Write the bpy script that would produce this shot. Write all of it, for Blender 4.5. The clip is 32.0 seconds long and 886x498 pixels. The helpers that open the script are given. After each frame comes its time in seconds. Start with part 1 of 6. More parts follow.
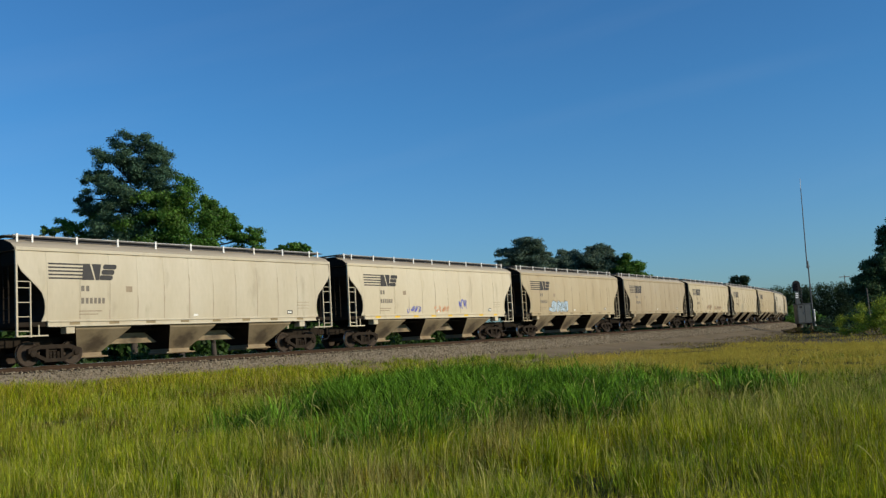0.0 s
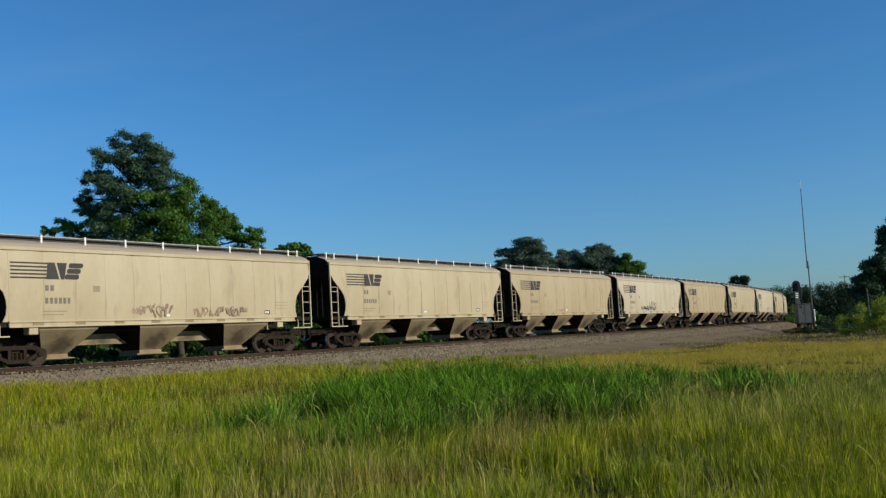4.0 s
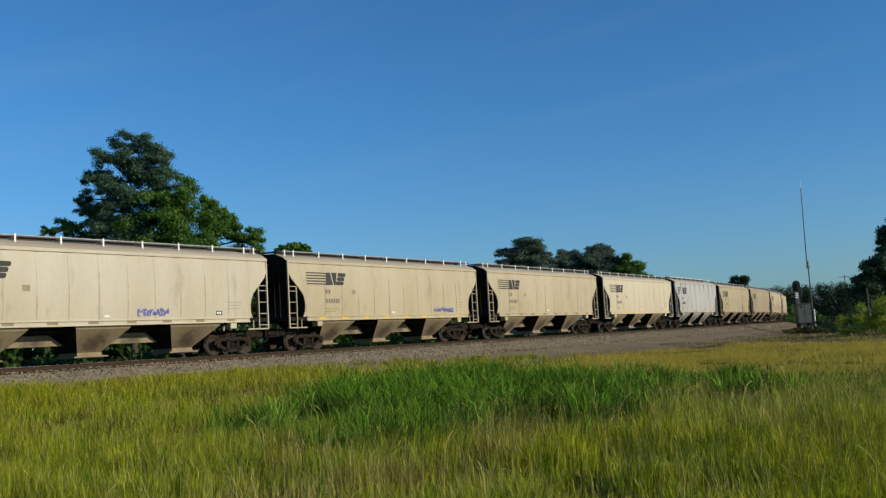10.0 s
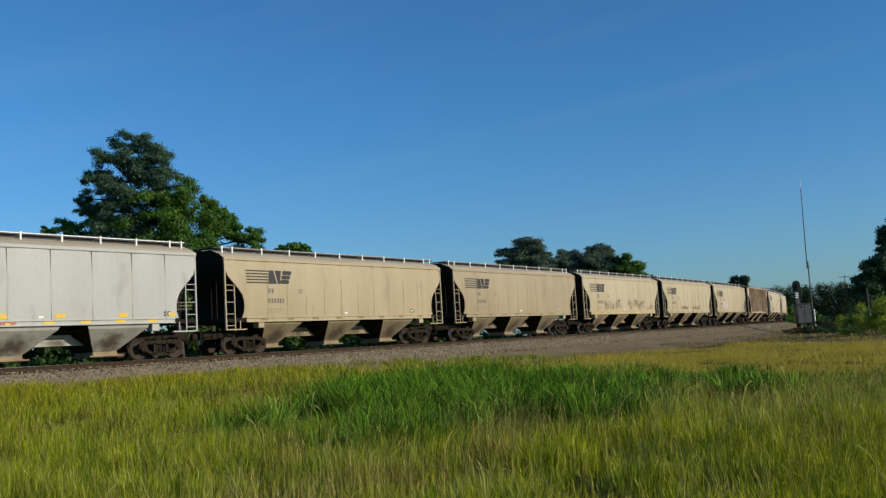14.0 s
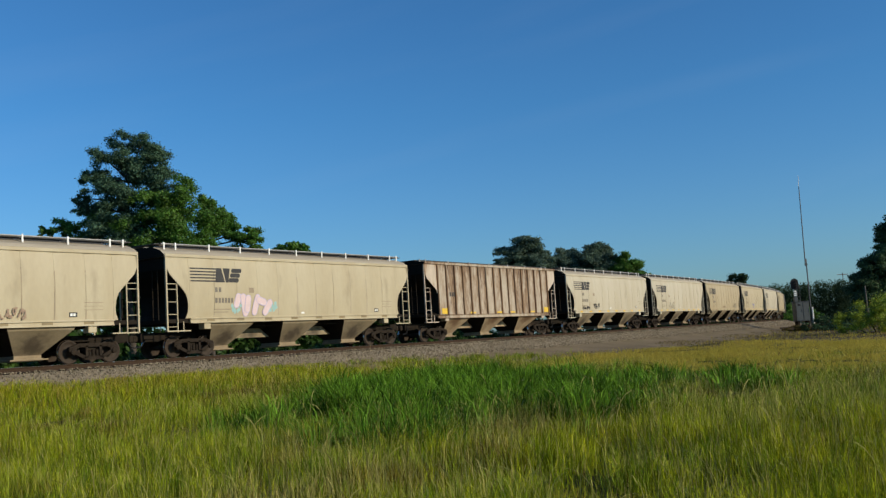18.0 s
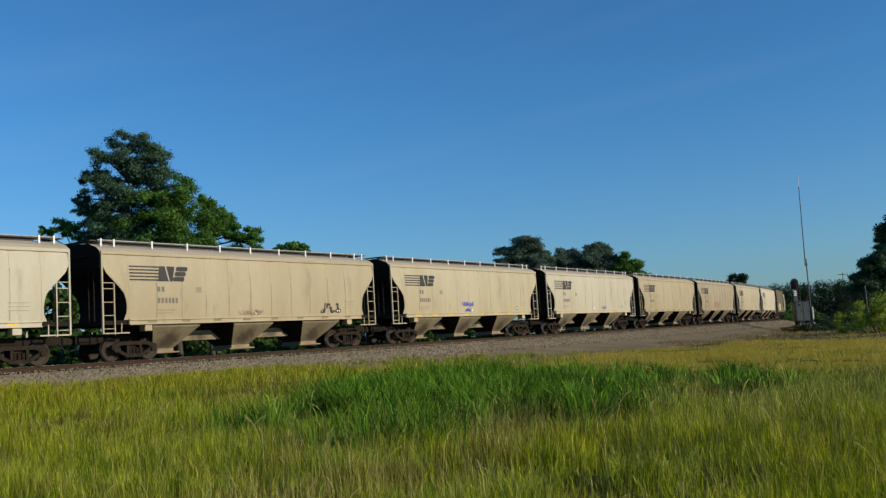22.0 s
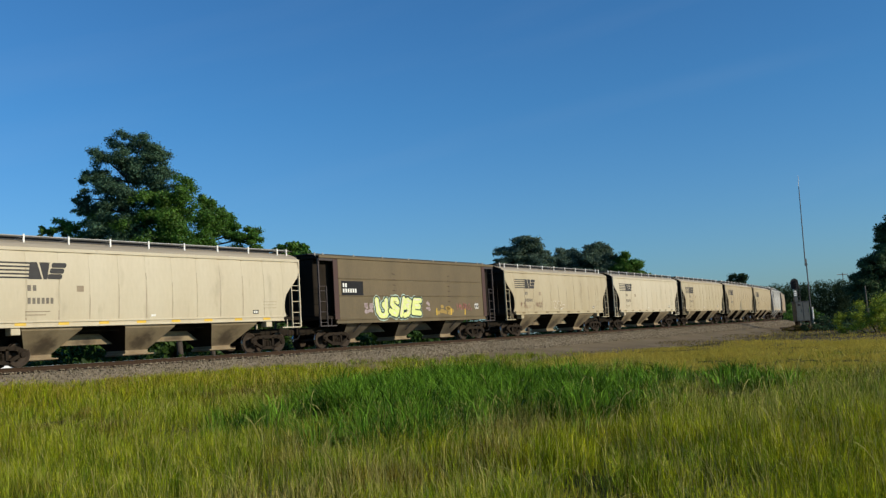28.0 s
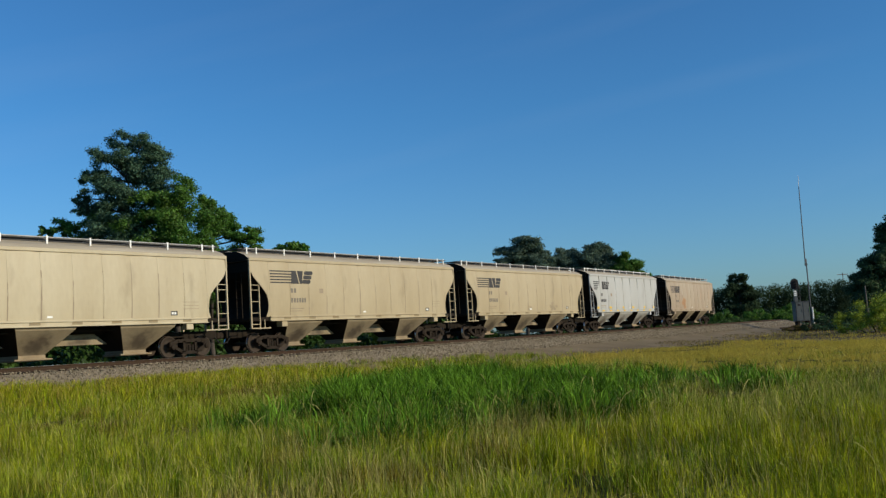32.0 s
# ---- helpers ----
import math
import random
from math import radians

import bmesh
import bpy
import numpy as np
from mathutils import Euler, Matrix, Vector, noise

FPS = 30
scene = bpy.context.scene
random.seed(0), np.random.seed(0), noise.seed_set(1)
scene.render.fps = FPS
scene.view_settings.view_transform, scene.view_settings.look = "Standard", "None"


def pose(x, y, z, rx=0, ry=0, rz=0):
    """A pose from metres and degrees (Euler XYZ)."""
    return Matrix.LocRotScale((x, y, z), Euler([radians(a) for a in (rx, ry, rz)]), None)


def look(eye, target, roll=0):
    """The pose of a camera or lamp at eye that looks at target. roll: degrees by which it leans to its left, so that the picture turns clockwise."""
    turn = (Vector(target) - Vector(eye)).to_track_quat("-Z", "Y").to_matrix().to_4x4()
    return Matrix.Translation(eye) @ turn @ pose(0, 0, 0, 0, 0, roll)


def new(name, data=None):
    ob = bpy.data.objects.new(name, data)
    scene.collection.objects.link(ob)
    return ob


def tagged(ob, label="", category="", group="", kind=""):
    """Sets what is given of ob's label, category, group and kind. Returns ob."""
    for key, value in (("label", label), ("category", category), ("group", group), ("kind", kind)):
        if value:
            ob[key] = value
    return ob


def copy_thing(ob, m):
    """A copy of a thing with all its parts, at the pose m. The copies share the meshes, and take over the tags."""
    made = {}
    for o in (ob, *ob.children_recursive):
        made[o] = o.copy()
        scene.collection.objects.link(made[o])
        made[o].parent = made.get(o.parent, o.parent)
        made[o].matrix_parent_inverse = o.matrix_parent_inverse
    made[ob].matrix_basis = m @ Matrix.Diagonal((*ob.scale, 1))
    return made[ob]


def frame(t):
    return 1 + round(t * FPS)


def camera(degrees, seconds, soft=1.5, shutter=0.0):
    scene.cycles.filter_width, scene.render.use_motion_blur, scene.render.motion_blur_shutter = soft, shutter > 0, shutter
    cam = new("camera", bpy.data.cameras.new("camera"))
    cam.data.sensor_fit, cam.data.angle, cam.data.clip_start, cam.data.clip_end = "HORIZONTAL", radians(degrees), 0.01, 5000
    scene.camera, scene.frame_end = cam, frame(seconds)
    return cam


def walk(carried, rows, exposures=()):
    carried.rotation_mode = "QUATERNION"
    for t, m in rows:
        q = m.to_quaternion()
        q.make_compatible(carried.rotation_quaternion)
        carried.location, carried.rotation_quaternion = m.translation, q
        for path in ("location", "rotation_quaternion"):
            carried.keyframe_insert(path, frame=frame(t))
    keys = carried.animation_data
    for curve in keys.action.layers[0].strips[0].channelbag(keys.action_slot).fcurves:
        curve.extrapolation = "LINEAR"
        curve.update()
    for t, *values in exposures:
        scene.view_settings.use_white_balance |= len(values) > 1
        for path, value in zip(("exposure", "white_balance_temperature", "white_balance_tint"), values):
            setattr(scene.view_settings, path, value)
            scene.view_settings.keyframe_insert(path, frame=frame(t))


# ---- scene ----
cam = camera(50.51, 32.0, soft=1.35)
BASE = (95.528, 0.0, -3.253)


def aim(tilt=0.0, turn=0.0, roll=0.0):
    return pose(0, 0, 1.55, BASE[0] + tilt, 0, turn) @ pose(0, 0, 0, 0, 0, BASE[2] + roll)


walk(cam, [(0.0, aim()), (14.3, aim()), (14.4, aim(-0.33, -0.03)), (14.5, aim(1.195, 0.114, -0.742)),
           (14.6, aim(1.35, 0.1, -0.7)), (15.0, aim(0.3, -0.05, -0.25)), (15.4, aim(-0.072, -0.094, -0.179)),
           (16.5, aim(-0.072, -0.094, -0.179)), (32.0, aim(-0.072, -0.094, -0.179))])

# ---- light ----
SUN_AZ, SUN_EL = radians(-22.0), radians(20.0)   # direction to the sun in the plan, from +x; height
sun_dir = Vector((math.cos(SUN_AZ) * math.cos(SUN_EL), math.sin(SUN_AZ) * math.cos(SUN_EL), math.sin(SUN_EL)))
sun = new("sun", bpy.data.lights.new("sun", "SUN"))
sun.data.energy, sun.data.angle, sun.data.color = 4.1, radians(0.5), (1.0, 0.885, 0.70)
sun.matrix_world = look((0, 0, 60), Vector((0, 0, 60)) - sun_dir)
world = bpy.data.worlds.new("world")
scene.world = world
world.use_nodes = True
wn, wl = world.node_tree.nodes, world.node_tree.links
sky = wn.new("ShaderNodeTexSky")
sky.sky_type, sky.sun_disc = "NISHITA", False
sky.sun_elevation, sky.sun_rotation = SUN_EL, math.pi / 2 - SUN_AZ
sky.air_density, sky.dust_density, sky.ozone_density = 1.0, 0.6, 2.0
wn["Background"].inputs[1].default_value = 0.1
# thin cirrus streaks over the clear sky
co = wn.new("ShaderNodeTexCoord")
mp = wn.new("ShaderNodeMapping")
mp.vector_type = "TEXTURE"
mp.inputs["Rotation"].default_value = (0.0, -0.2, 0.0)
mp.inputs["Scale"].default_value = (0.7, 0.7, 0.09)
cn = wn.new("ShaderNodeTexNoise")
cn.inputs["Scale"].default_value, cn.inputs["Detail"].default_value = 1.3, 6.0
cr = wn.new("ShaderNodeValToRGB")
cr.color_ramp.elements[0].position, cr.color_ramp.elements[1].position = 0.57, 0.85
cr.color_ramp.elements[1].color = (0.035, 0.035, 0.035, 1)
cm = wn.new("ShaderNodeMix")
cm.data_type = "RGBA"
cm.inputs["B"].default_value = (6.0, 6.6, 7.2, 1)
wl.new(co.outputs["Generated"], mp.inputs["Vector"])
# one long thin streak among them
flat_ = wn.new("ShaderNodeVectorMath")
flat_.operation = "DOT_PRODUCT"
flat_.inputs[1].default_value = (0.1749, 0.2012, -0.9638)
ahead = wn.new("ShaderNodeVectorMath")
ahead.operation = "DOT_PRODUCT"
ahead.inputs[1].default_value = (0.2454, 0.9391, 0.2406)
thin, reach_ = wn.new("ShaderNodeMath"), wn.new("ShaderNodeMapRange")
thin.operation = "ABSOLUTE"
reach_.interpolation_type = "SMOOTHSTEP"
reach_.inputs["From Min"].default_value, reach_.inputs["From Max"].default_value = 0.975, 0.998
narrow = wn.new("ShaderNodeMapRange")
narrow.interpolation_type = "SMOOTHSTEP"
narrow.inputs["From Min"].default_value, narrow.inputs["From Max"].default_value = 0.0, 0.016
narrow.inputs["To Min"].default_value, narrow.inputs["To Max"].default_value = 0.032, 0.0
wisp = wn.new("ShaderNodeTexNoise")
wisp.inputs["Scale"].default_value, wisp.inputs["Detail"].default_value = 9.0, 5.0
streak, both = wn.new("ShaderNodeMath"), wn.new("ShaderNodeMath")
streak.operation, both.operation = "MULTIPLY", "MULTIPLY"
cloud = wn.new("ShaderNodeMath")
cloud.operation = "ADD"
for q in (flat_, ahead):
    wl.new(co.outputs["Generated"], q.inputs[0])
wl.new(co.outputs["Generated"], wisp.inputs["Vector"])
wl.new(flat_.outputs["Value"], thin.inputs[0])
wl.new(thin.outputs[0], narrow.inputs["Value"])
wl.new(ahead.outputs["Value"], reach_.inputs["Value"])
wl.new(narrow.outputs["Result"], streak.inputs[0])
wl.new(reach_.outputs["Result"], streak.inputs[1])
wl.new(streak.outputs[0], both.inputs[0])
wl.new(wisp.outputs["Fac"], both.inputs[1])
wl.new(both.outputs[0], cloud.inputs[0])
wl.new(cr.outputs["Color"], cloud.inputs[1])
wl.new(mp.outputs["Vector"], cn.inputs["Vector"])
wl.new(cn.outputs["Fac"], cr.inputs["Fac"])
wl.new(cloud.outputs[0], cm.inputs["Factor"])
tint = wn.new("ShaderNodeMix")
tint.data_type, tint.blend_type = "RGBA", "MULTIPLY"
tint.inputs["Factor"].default_value = 1.0
# the haze near the horizon is paler than the sky above it
up = wn.new("ShaderNodeSeparateXYZ")
wl.new(co.outputs["Generated"], up.inputs[0])
hz = wn.new("ShaderNodeMapRange")
hz.inputs["From Min"].default_value, hz.inputs["From Max"].default_value = 0.0, 0.24
wl.new(up.outputs["Z"], hz.inputs["Value"])
hue = wn.new("ShaderNodeMix")
hue.data_type = "RGBA"
hue.inputs["A"].default_value, hue.inputs["B"].default_value = (0.52, 0.83, 1.22, 1), (0.365, 0.85, 1.28, 1)
wl.new(hz.outputs["Result"], hue.inputs["Factor"])
wl.new(hue.outputs["Result"], tint.inputs["B"])
wl.new(sky.outputs["Color"], tint.inputs["A"])
wl.new(tint.outputs["Result"], cm.inputs["A"])
wl.new(cm.outputs["Result"], wn["Background"].inputs[0])


# ---- materials ----
def mat(name, base, rough=0.7, metal=0.0, other=None, scale=6.0, mix=0.5, bump=0.15, fine=60.0, stretch=(1, 1, 1),
        island=0.0, spec=0.5, back=0.0, extra=None, extra_scale=1.0, lo=0.55, hi=0.75):
    """A surface with broad stains (other), fine grain and relief; island: change from piece to piece."""
    m = bpy.data.materials.new(name)
    m.use_nodes = True
    n, l = m.node_tree.nodes, m.node_tree.links
    b = n["Principled BSDF"]
    b.inputs["Roughness"].default_value, b.inputs["Metallic"].default_value = rough, metal
    b.inputs["Specular IOR Level"].default_value = spec
    tc, mapping = n.new("ShaderNodeTexCoord"), n.new("ShaderNodeMapping")
    mapping.inputs["Scale"].default_value = stretch
    l.new(tc.outputs["Object"], mapping.inputs["Vector"])
    other = other or tuple(c * 0.6 for c in base)

    def noisy(s, detail=4.0):
        t = n.new("ShaderNodeTexNoise")
        t.inputs["Scale"].default_value, t.inputs["Detail"].default_value = s, detail
        l.new(mapping.outputs["Vector"], t.inputs["Vector"])
        return t

    def ramp(src, a, c, top=1.0):
        r = n.new("ShaderNodeMapRange")
        r.inputs["From Min"].default_value, r.inputs["From Max"].default_value = a, c
        r.inputs["To Max"].default_value = top
        l.new(src, r.inputs["Value"])
        return r.outputs["Result"]

    def blend(a, c, fac, kind="MIX"):
        x = n.new("ShaderNodeMix")
        x.data_type, x.blend_type = "RGBA", kind
        for key, v in (("A", a), ("B", c), ("Factor", fac)):
            if isinstance(v, tuple):
                x.inputs[key].default_value = (*v, 1)
            elif isinstance(v, float):
                x.inputs[key].default_value = v
            else:
                l.new(v, x.inputs[key])
        return x.outputs["Result"]
    col = blend(base, other, ramp(noisy(scale).outputs["Fac"], 0.35, 0.7, mix))
    if extra:
        col = blend(col, extra, ramp(noisy(extra_scale, 6.0).outputs["Fac"], lo, hi, 0.9))
    g = noisy(fine, 3.0)
    gv = n.new("ShaderNodeMapRange")
    gv.inputs["To Min"].default_value, gv.inputs["To Max"].default_value = 0.8, 1.2
    l.new(g.outputs["Fac"], gv.inputs["Value"])
    col = blend(col, gv.outputs["Result"], 1.0, "MULTIPLY")
    if island:
        geo = n.new("ShaderNodeNewGeometry")
        iv = n.new("ShaderNodeMapRange")
        iv.inputs["To Min"].default_value, iv.inputs["To Max"].default_value = 1.0 - island, 1.0 + island
        l.new(geo.outputs["Random Per Island"], iv.inputs["Value"])
        col = blend(col, iv.outputs["Result"], 1.0, "MULTIPLY")
    l.new(col, b.inputs["Base Color"])
    if bump:
        bp = n.new("ShaderNodeBump")
        bp.inputs["Strength"].default_value, bp.inputs["Distance"].default_value = bump, 0.02
        l.new(g.outputs["Fac"], bp.inputs["Height"])
        l.new(bp.outputs["Normal"], b.inputs["Normal"])
    if back:
        tr = n.new("ShaderNodeBsdfTranslucent")
        l.new(col, tr.inputs["Color"])
        ms = n.new("ShaderNodeMixShader")
        ms.inputs[0].default_value = back
        l.new(b.outputs[0], ms.inputs[1])
        l.new(tr.outputs[0], ms.inputs[2])
        l.new(ms.outputs[0], n["Material Output"].inputs["Surface"])
    return m


def grain(m, lo, hi):
    for nd in m.node_tree.nodes:
        if nd.type == "MAP_RANGE" and abs(nd.inputs["To Min"].default_value - 0.8) < 1e-6:
            nd.inputs["To Min"].default_value, nd.inputs["To Max"].default_value = lo, hi
    return m


def paint(name, base, dirt, mix=0.5, rust=None, lo=0.6, hi=0.75):
    base, dirt = tuple(c * f for c, f in zip(base, (0.685, 0.675, 0.645))), tuple(c * f for c, f in zip(dirt, (0.665, 0.645, 0.60)))
    return grain(mat(name, base, 0.6, 0.0, dirt, scale=0.7, mix=mix + 0.25, bump=0.03, fine=9.0, stretch=(1.0, 0.6, 0.35),
                     extra=rust or tuple(c * 0.72 for c in dirt), extra_scale=1.7, lo=lo, hi=hi + 0.1), 0.93, 1.07)


PAINTS = {
    "bright": paint("clean_cream_paint", (0.77, 0.68, 0.50), (0.69, 0.595, 0.42), 0.3),
    "cream": paint("cream_paint", (0.65, 0.555, 0.375), (0.55, 0.455, 0.285)),
    "pale": paint("pale_cream_paint", (0.70, 0.625, 0.475), (0.60, 0.52, 0.37)),
    "tan": paint("tan_paint", (0.51, 0.42, 0.275), (0.425, 0.335, 0.205)),
    "buff": paint("buff_paint", (0.585, 0.48, 0.305), (0.50, 0.40, 0.24)),
    "white": paint("grey_white_paint", (0.60, 0.60, 0.58), (0.52, 0.51, 0.48), 0.4),
    "stained": paint("stained_tan_paint", (0.53, 0.43, 0.31), (0.45, 0.34, 0.24), 0.6, (0.40, 0.20, 0.09), 0.62, 0.8),
}
RUSTDARK = mat("deep_rust_and_old_paint", (0.20, 0.115, 0.055), 0.85, 0.0, (0.10, 0.05, 0.024), scale=1.6, mix=0.95, bump=0.12, fine=25.0,
               stretch=(1.3, 0.5, 0.16), extra=(0.33, 0.27, 0.19), extra_scale=2.2, lo=0.55, hi=0.7)
BROWN = mat("brown_paint", (0.14, 0.0999, 0.045), 0.6, 0.0, (0.0918, 0.0675, 0.0306), scale=0.8, mix=0.7, bump=0.05, fine=12.0,
            stretch=(1, 0.6, 0.4))
UMBER = mat("dark_umber_sheet", (0.06, 0.045, 0.04), 0.7, 0.0, (0.04, 0.03, 0.027), scale=1.5, mix=0.6)
MAROON = mat("maroon_paint", (0.063, 0.0245, 0.0168), 0.65, 0.0, (0.042, 0.0196, 0.014), scale=1.5, mix=0.6)
GRIME = mat("grimy_truck_steel", (0.031, 0.023, 0.016), 0.9, 0.0, (0.018, 0.013, 0.010), scale=5, mix=0.7, bump=0.3, fine=40, spec=0.1)
WHEEL = mat("wheel_steel", (0.05, 0.037, 0.027), 0.7, 0.0, (0.032, 0.024, 0.019), scale=6, mix=0.6, spec=0.1)
TREAD = mat("polished_tread_steel", (0.5, 0.49, 0.47), 0.25, 1.0, (0.35, 0.33, 0.3), scale=9, mix=0.4)
# near-black: shade on the cars' ends and undersides is put into this colour
SHADEDARK = mat("shade_dark_sheet", (0.018, 0.014, 0.010), 0.9, 0.0, (0.028, 0.021, 0.015), scale=2, mix=0.7, bump=0.1, spec=0.1)
DUST = mat("dusty_brown_bay_sheet", (0.28, 0.21, 0.12), 0.8, 0.0, (0.175, 0.122, 0.066), scale=1.1, mix=0.9, bump=0.08, fine=20,
           extra=(0.12, 0.078, 0.045), extra_scale=0.9, lo=0.55, hi=0.75)


def stained(m, at, reach, colour, top=0.9):
    """A greasy smudge round a place of the piece's own box (x, z from 0 to 1), torn by noise; reach in metres."""
    n, l = m.node_tree.nodes, m.node_tree.links
    b = n["Principled BSDF"]
    src = b.inputs["Base Color"].links[0].from_socket
    tc = n.new("ShaderNodeTexCoord")
    mp_ = n.new("ShaderNodeMapping")
    mp_.inputs["Location"].default_value = (-at[0] * reach[0], 0, -at[1] * reach[1])
    mp_.inputs["Scale"].default_value = (reach[0], 0, reach[1])
    l.new(tc.outputs["Generated"], mp_.inputs["Vector"])
    dist = n.new("ShaderNodeVectorMath")
    dist.operation = "LENGTH"
    l.new(mp_.outputs["Vector"], dist.inputs[0])
    ns = n.new("ShaderNodeTexNoise")
    ns.inputs["Scale"].default_value, ns.inputs["Detail"].default_value = 3.5, 5.0
    l.new(tc.outputs["Object"], ns.inputs["Vector"])
    add = n.new("ShaderNodeMath")
    add.operation = "MULTIPLY_ADD"
    add.inputs[1].default_value = -0.9
    l.new(ns.outputs["Fac"], add.inputs[0])
    l.new(dist.outputs["Value"], add.inputs[2])
    rg = n.new("ShaderNodeMapRange")
    rg.interpolation_type = "SMOOTHSTEP"
    rg.inputs["From Min"].default_value, rg.inputs["From Max"].default_value = -0.35, 0.35
    rg.inputs["To Min"].default_value, rg.inputs["To Max"].default_value = top, 0.0
    l.new(add.outputs["Value"], rg.inputs["Value"])
    x = n.new("ShaderNodeMix")
    x.data_type = "RGBA"
    x.inputs["B"].default_value = (*colour, 1)
    l.new(rg.outputs["Result"], x.inputs["Factor"])
    l.new(src, x.inputs["A"])
    l.new(x.outputs["Result"], b.inputs["Base Color"])
    return m


def rust_panel(name, pale, rust, deep, shift):
    """Old paint worn through to rust from the ribs and the top of each panel, no two panels alike."""
    m = mat(name, pale, 0.8, 0.0, tuple(c * 0.72 for c in pale), scale=1.4, mix=0.7, bump=0.08, fine=22.0, stretch=(1.4, 0.5, 0.5))
    n, l = m.node_tree.nodes, m.node_tree.links
    b = n["Principled BSDF"]
    col = b.inputs["Base Color"].links[0].from_socket
    tc, info = n.new("ShaderNodeTexCoord"), n.new("ShaderNodeObjectInfo")
    sep = n.new("ShaderNodeSeparateXYZ")
    l.new(tc.outputs["Generated"], sep.inputs[0])
    mp_ = n.new("ShaderNodeMapping")
    mp_.inputs["Scale"].default_value = (2.6, 1.0, 0.55)
    l.new(tc.outputs["Object"], mp_.inputs["Vector"])

    def op(kind, a, c, d=None):
        q = n.new("ShaderNodeMath")
        q.operation = kind
        for i_, v in enumerate((a, c, d)):
            if v is None:
                continue
            if isinstance(v, float):
                q.inputs[i_].default_value = v
            else:
                l.new(v, q.inputs[i_])
        return q.outputs[0]

    for k_, (colour, scale, lo_, hi_, edge, w) in enumerate(((rust, 1.6, 0.53 - shift, 0.72 - shift, 0.22, 0.9), (deep, 3.0, 0.66 - shift, 0.80 - shift, 0.20, 0.85))):
        ns = n.new("ShaderNodeTexNoise")
        ns.inputs["Scale"].default_value, ns.inputs["Detail"].default_value = scale, 7.0
        ns.inputs["Roughness"].default_value = 0.65
        l.new(mp_.outputs["Vector"], ns.inputs["Vector"])
        rim = op("POWER", op("ABSOLUTE", op("MULTIPLY_ADD", sep.outputs["X"], 2.0, -1.0), 0.0), 3.0)
        high = op("POWER", sep.outputs["Z"], 4.0)
        f = op("MULTIPLY_ADD", rim, edge, ns.outputs["Fac"])
        f = op("MULTIPLY_ADD", high, 0.10, f)
        f = op("MULTIPLY_ADD", info.outputs["Random"], 0.16, op("ADD", f, -0.08))
        rg = n.new("ShaderNodeMapRange")
        rg.inputs["From Min"].default_value, rg.inputs["From Max"].default_value = lo_, hi_
        rg.inputs["To Max"].default_value = w
        l.new(f, rg.inputs["Value"])
        x = n.new("ShaderNodeMix")
        x.data_type = "RGBA"
        x.inputs["B"].default_value = (*colour, 1)
        l.new(rg.outputs["Result"], x.inputs["Factor"])
        l.new(col, x.inputs["A"])
        col = x.outputs["Result"]
    l.new(col, b.inputs["Base Color"])
    return m


GREASE = (0.055, 0.038, 0.022)
BAYDUST = stained(mat("dusty_tan_bay_sheet", (0.255, 0.203, 0.124), 0.8, 0.0, (0.179, 0.131, 0.0722), scale=1.3, mix=0.8, bump=0.06, fine=20), (0.47, 0.30), (2.5, 1.35), GREASE)
BAYWHITE = stained(paint("grey_white_bay_paint", (0.54, 0.53, 0.49), (0.42, 0.40, 0.36), 0.5), (0.47, 0.30), (2.5, 1.35), GREASE)
BAYRUST = stained(mat("tan_bay_sheet_with_rust", (0.36, 0.27, 0.165), 0.8, 0.0, (0.22, 0.14, 0.07), scale=1.3, mix=0.9, bump=0.08, fine=20), (0.45, 0.75), (2.5, 1.6), (0.13, 0.065, 0.028))
BAYBROWN = stained(mat("grey_brown_bay_sheet", (0.124, 0.102, 0.0713), 0.7, 0.0, (0.0868, 0.0682, 0.0465), scale=1.1, mix=0.8, bump=0.06, fine=20), (0.5, 0.2), (2.5, 1.5), (0.0372, 0.0279, 0.0186), 0.7)
RUSTPANEL = rust_panel("old_paint_worn_to_rust", (0.43, 0.355, 0.265), (0.21, 0.125, 0.062), (0.075, 0.036, 0.018), 0.09)
RUSTEND = rust_panel("old_pale_paint", (0.50, 0.41, 0.31), (0.27, 0.15, 0.08), (0.10, 0.05, 0.025), -0.10)

EDGEGREY = mat("dull_steel_edge", (0.36, 0.35, 0.33), 0.6, 0.2, (0.20, 0.19, 0.175), scale=3, mix=0.8)
FAINTSEAM = mat("faint_weld_seam_line", (0.40, 0.33, 0.235), 0.8, 0.0, (0.31, 0.25, 0.17), scale=2.0, mix=0.7, bump=0.05)
SEAM = mat("dark_weld_seam_line", (0.30, 0.235, 0.155), 0.8, 0.0, (0.22, 0.165, 0.105), scale=2.0, mix=0.7, bump=0.05)
OLDTAPE = mat("faded_ochre_strip", (0.24, 0.18, 0.085), 0.6, 0.0, (0.17, 0.13, 0.075), scale=3, mix=0.6)
BLACK = mat("black_paint", (0.012, 0.012, 0.013), 0.8, 0.0, (0.02, 0.018, 0.017), scale=4, mix=0.5, spec=0.3)
INK = mat("faded_black_lettering", (0.026, 0.024, 0.024), 0.75, 0.0, (0.055, 0.05, 0.042), scale=3, mix=0.5)
PALEINK = mat("faint_grey_lettering", (0.13, 0.11, 0.085), 0.7, 0.0, (0.24, 0.20, 0.145), scale=5, mix=0.5)
WHITE = mat("white_lettering", (0.78, 0.77, 0.72), 0.6, 0.0, (0.6, 0.58, 0.5), scale=5, mix=0.4)
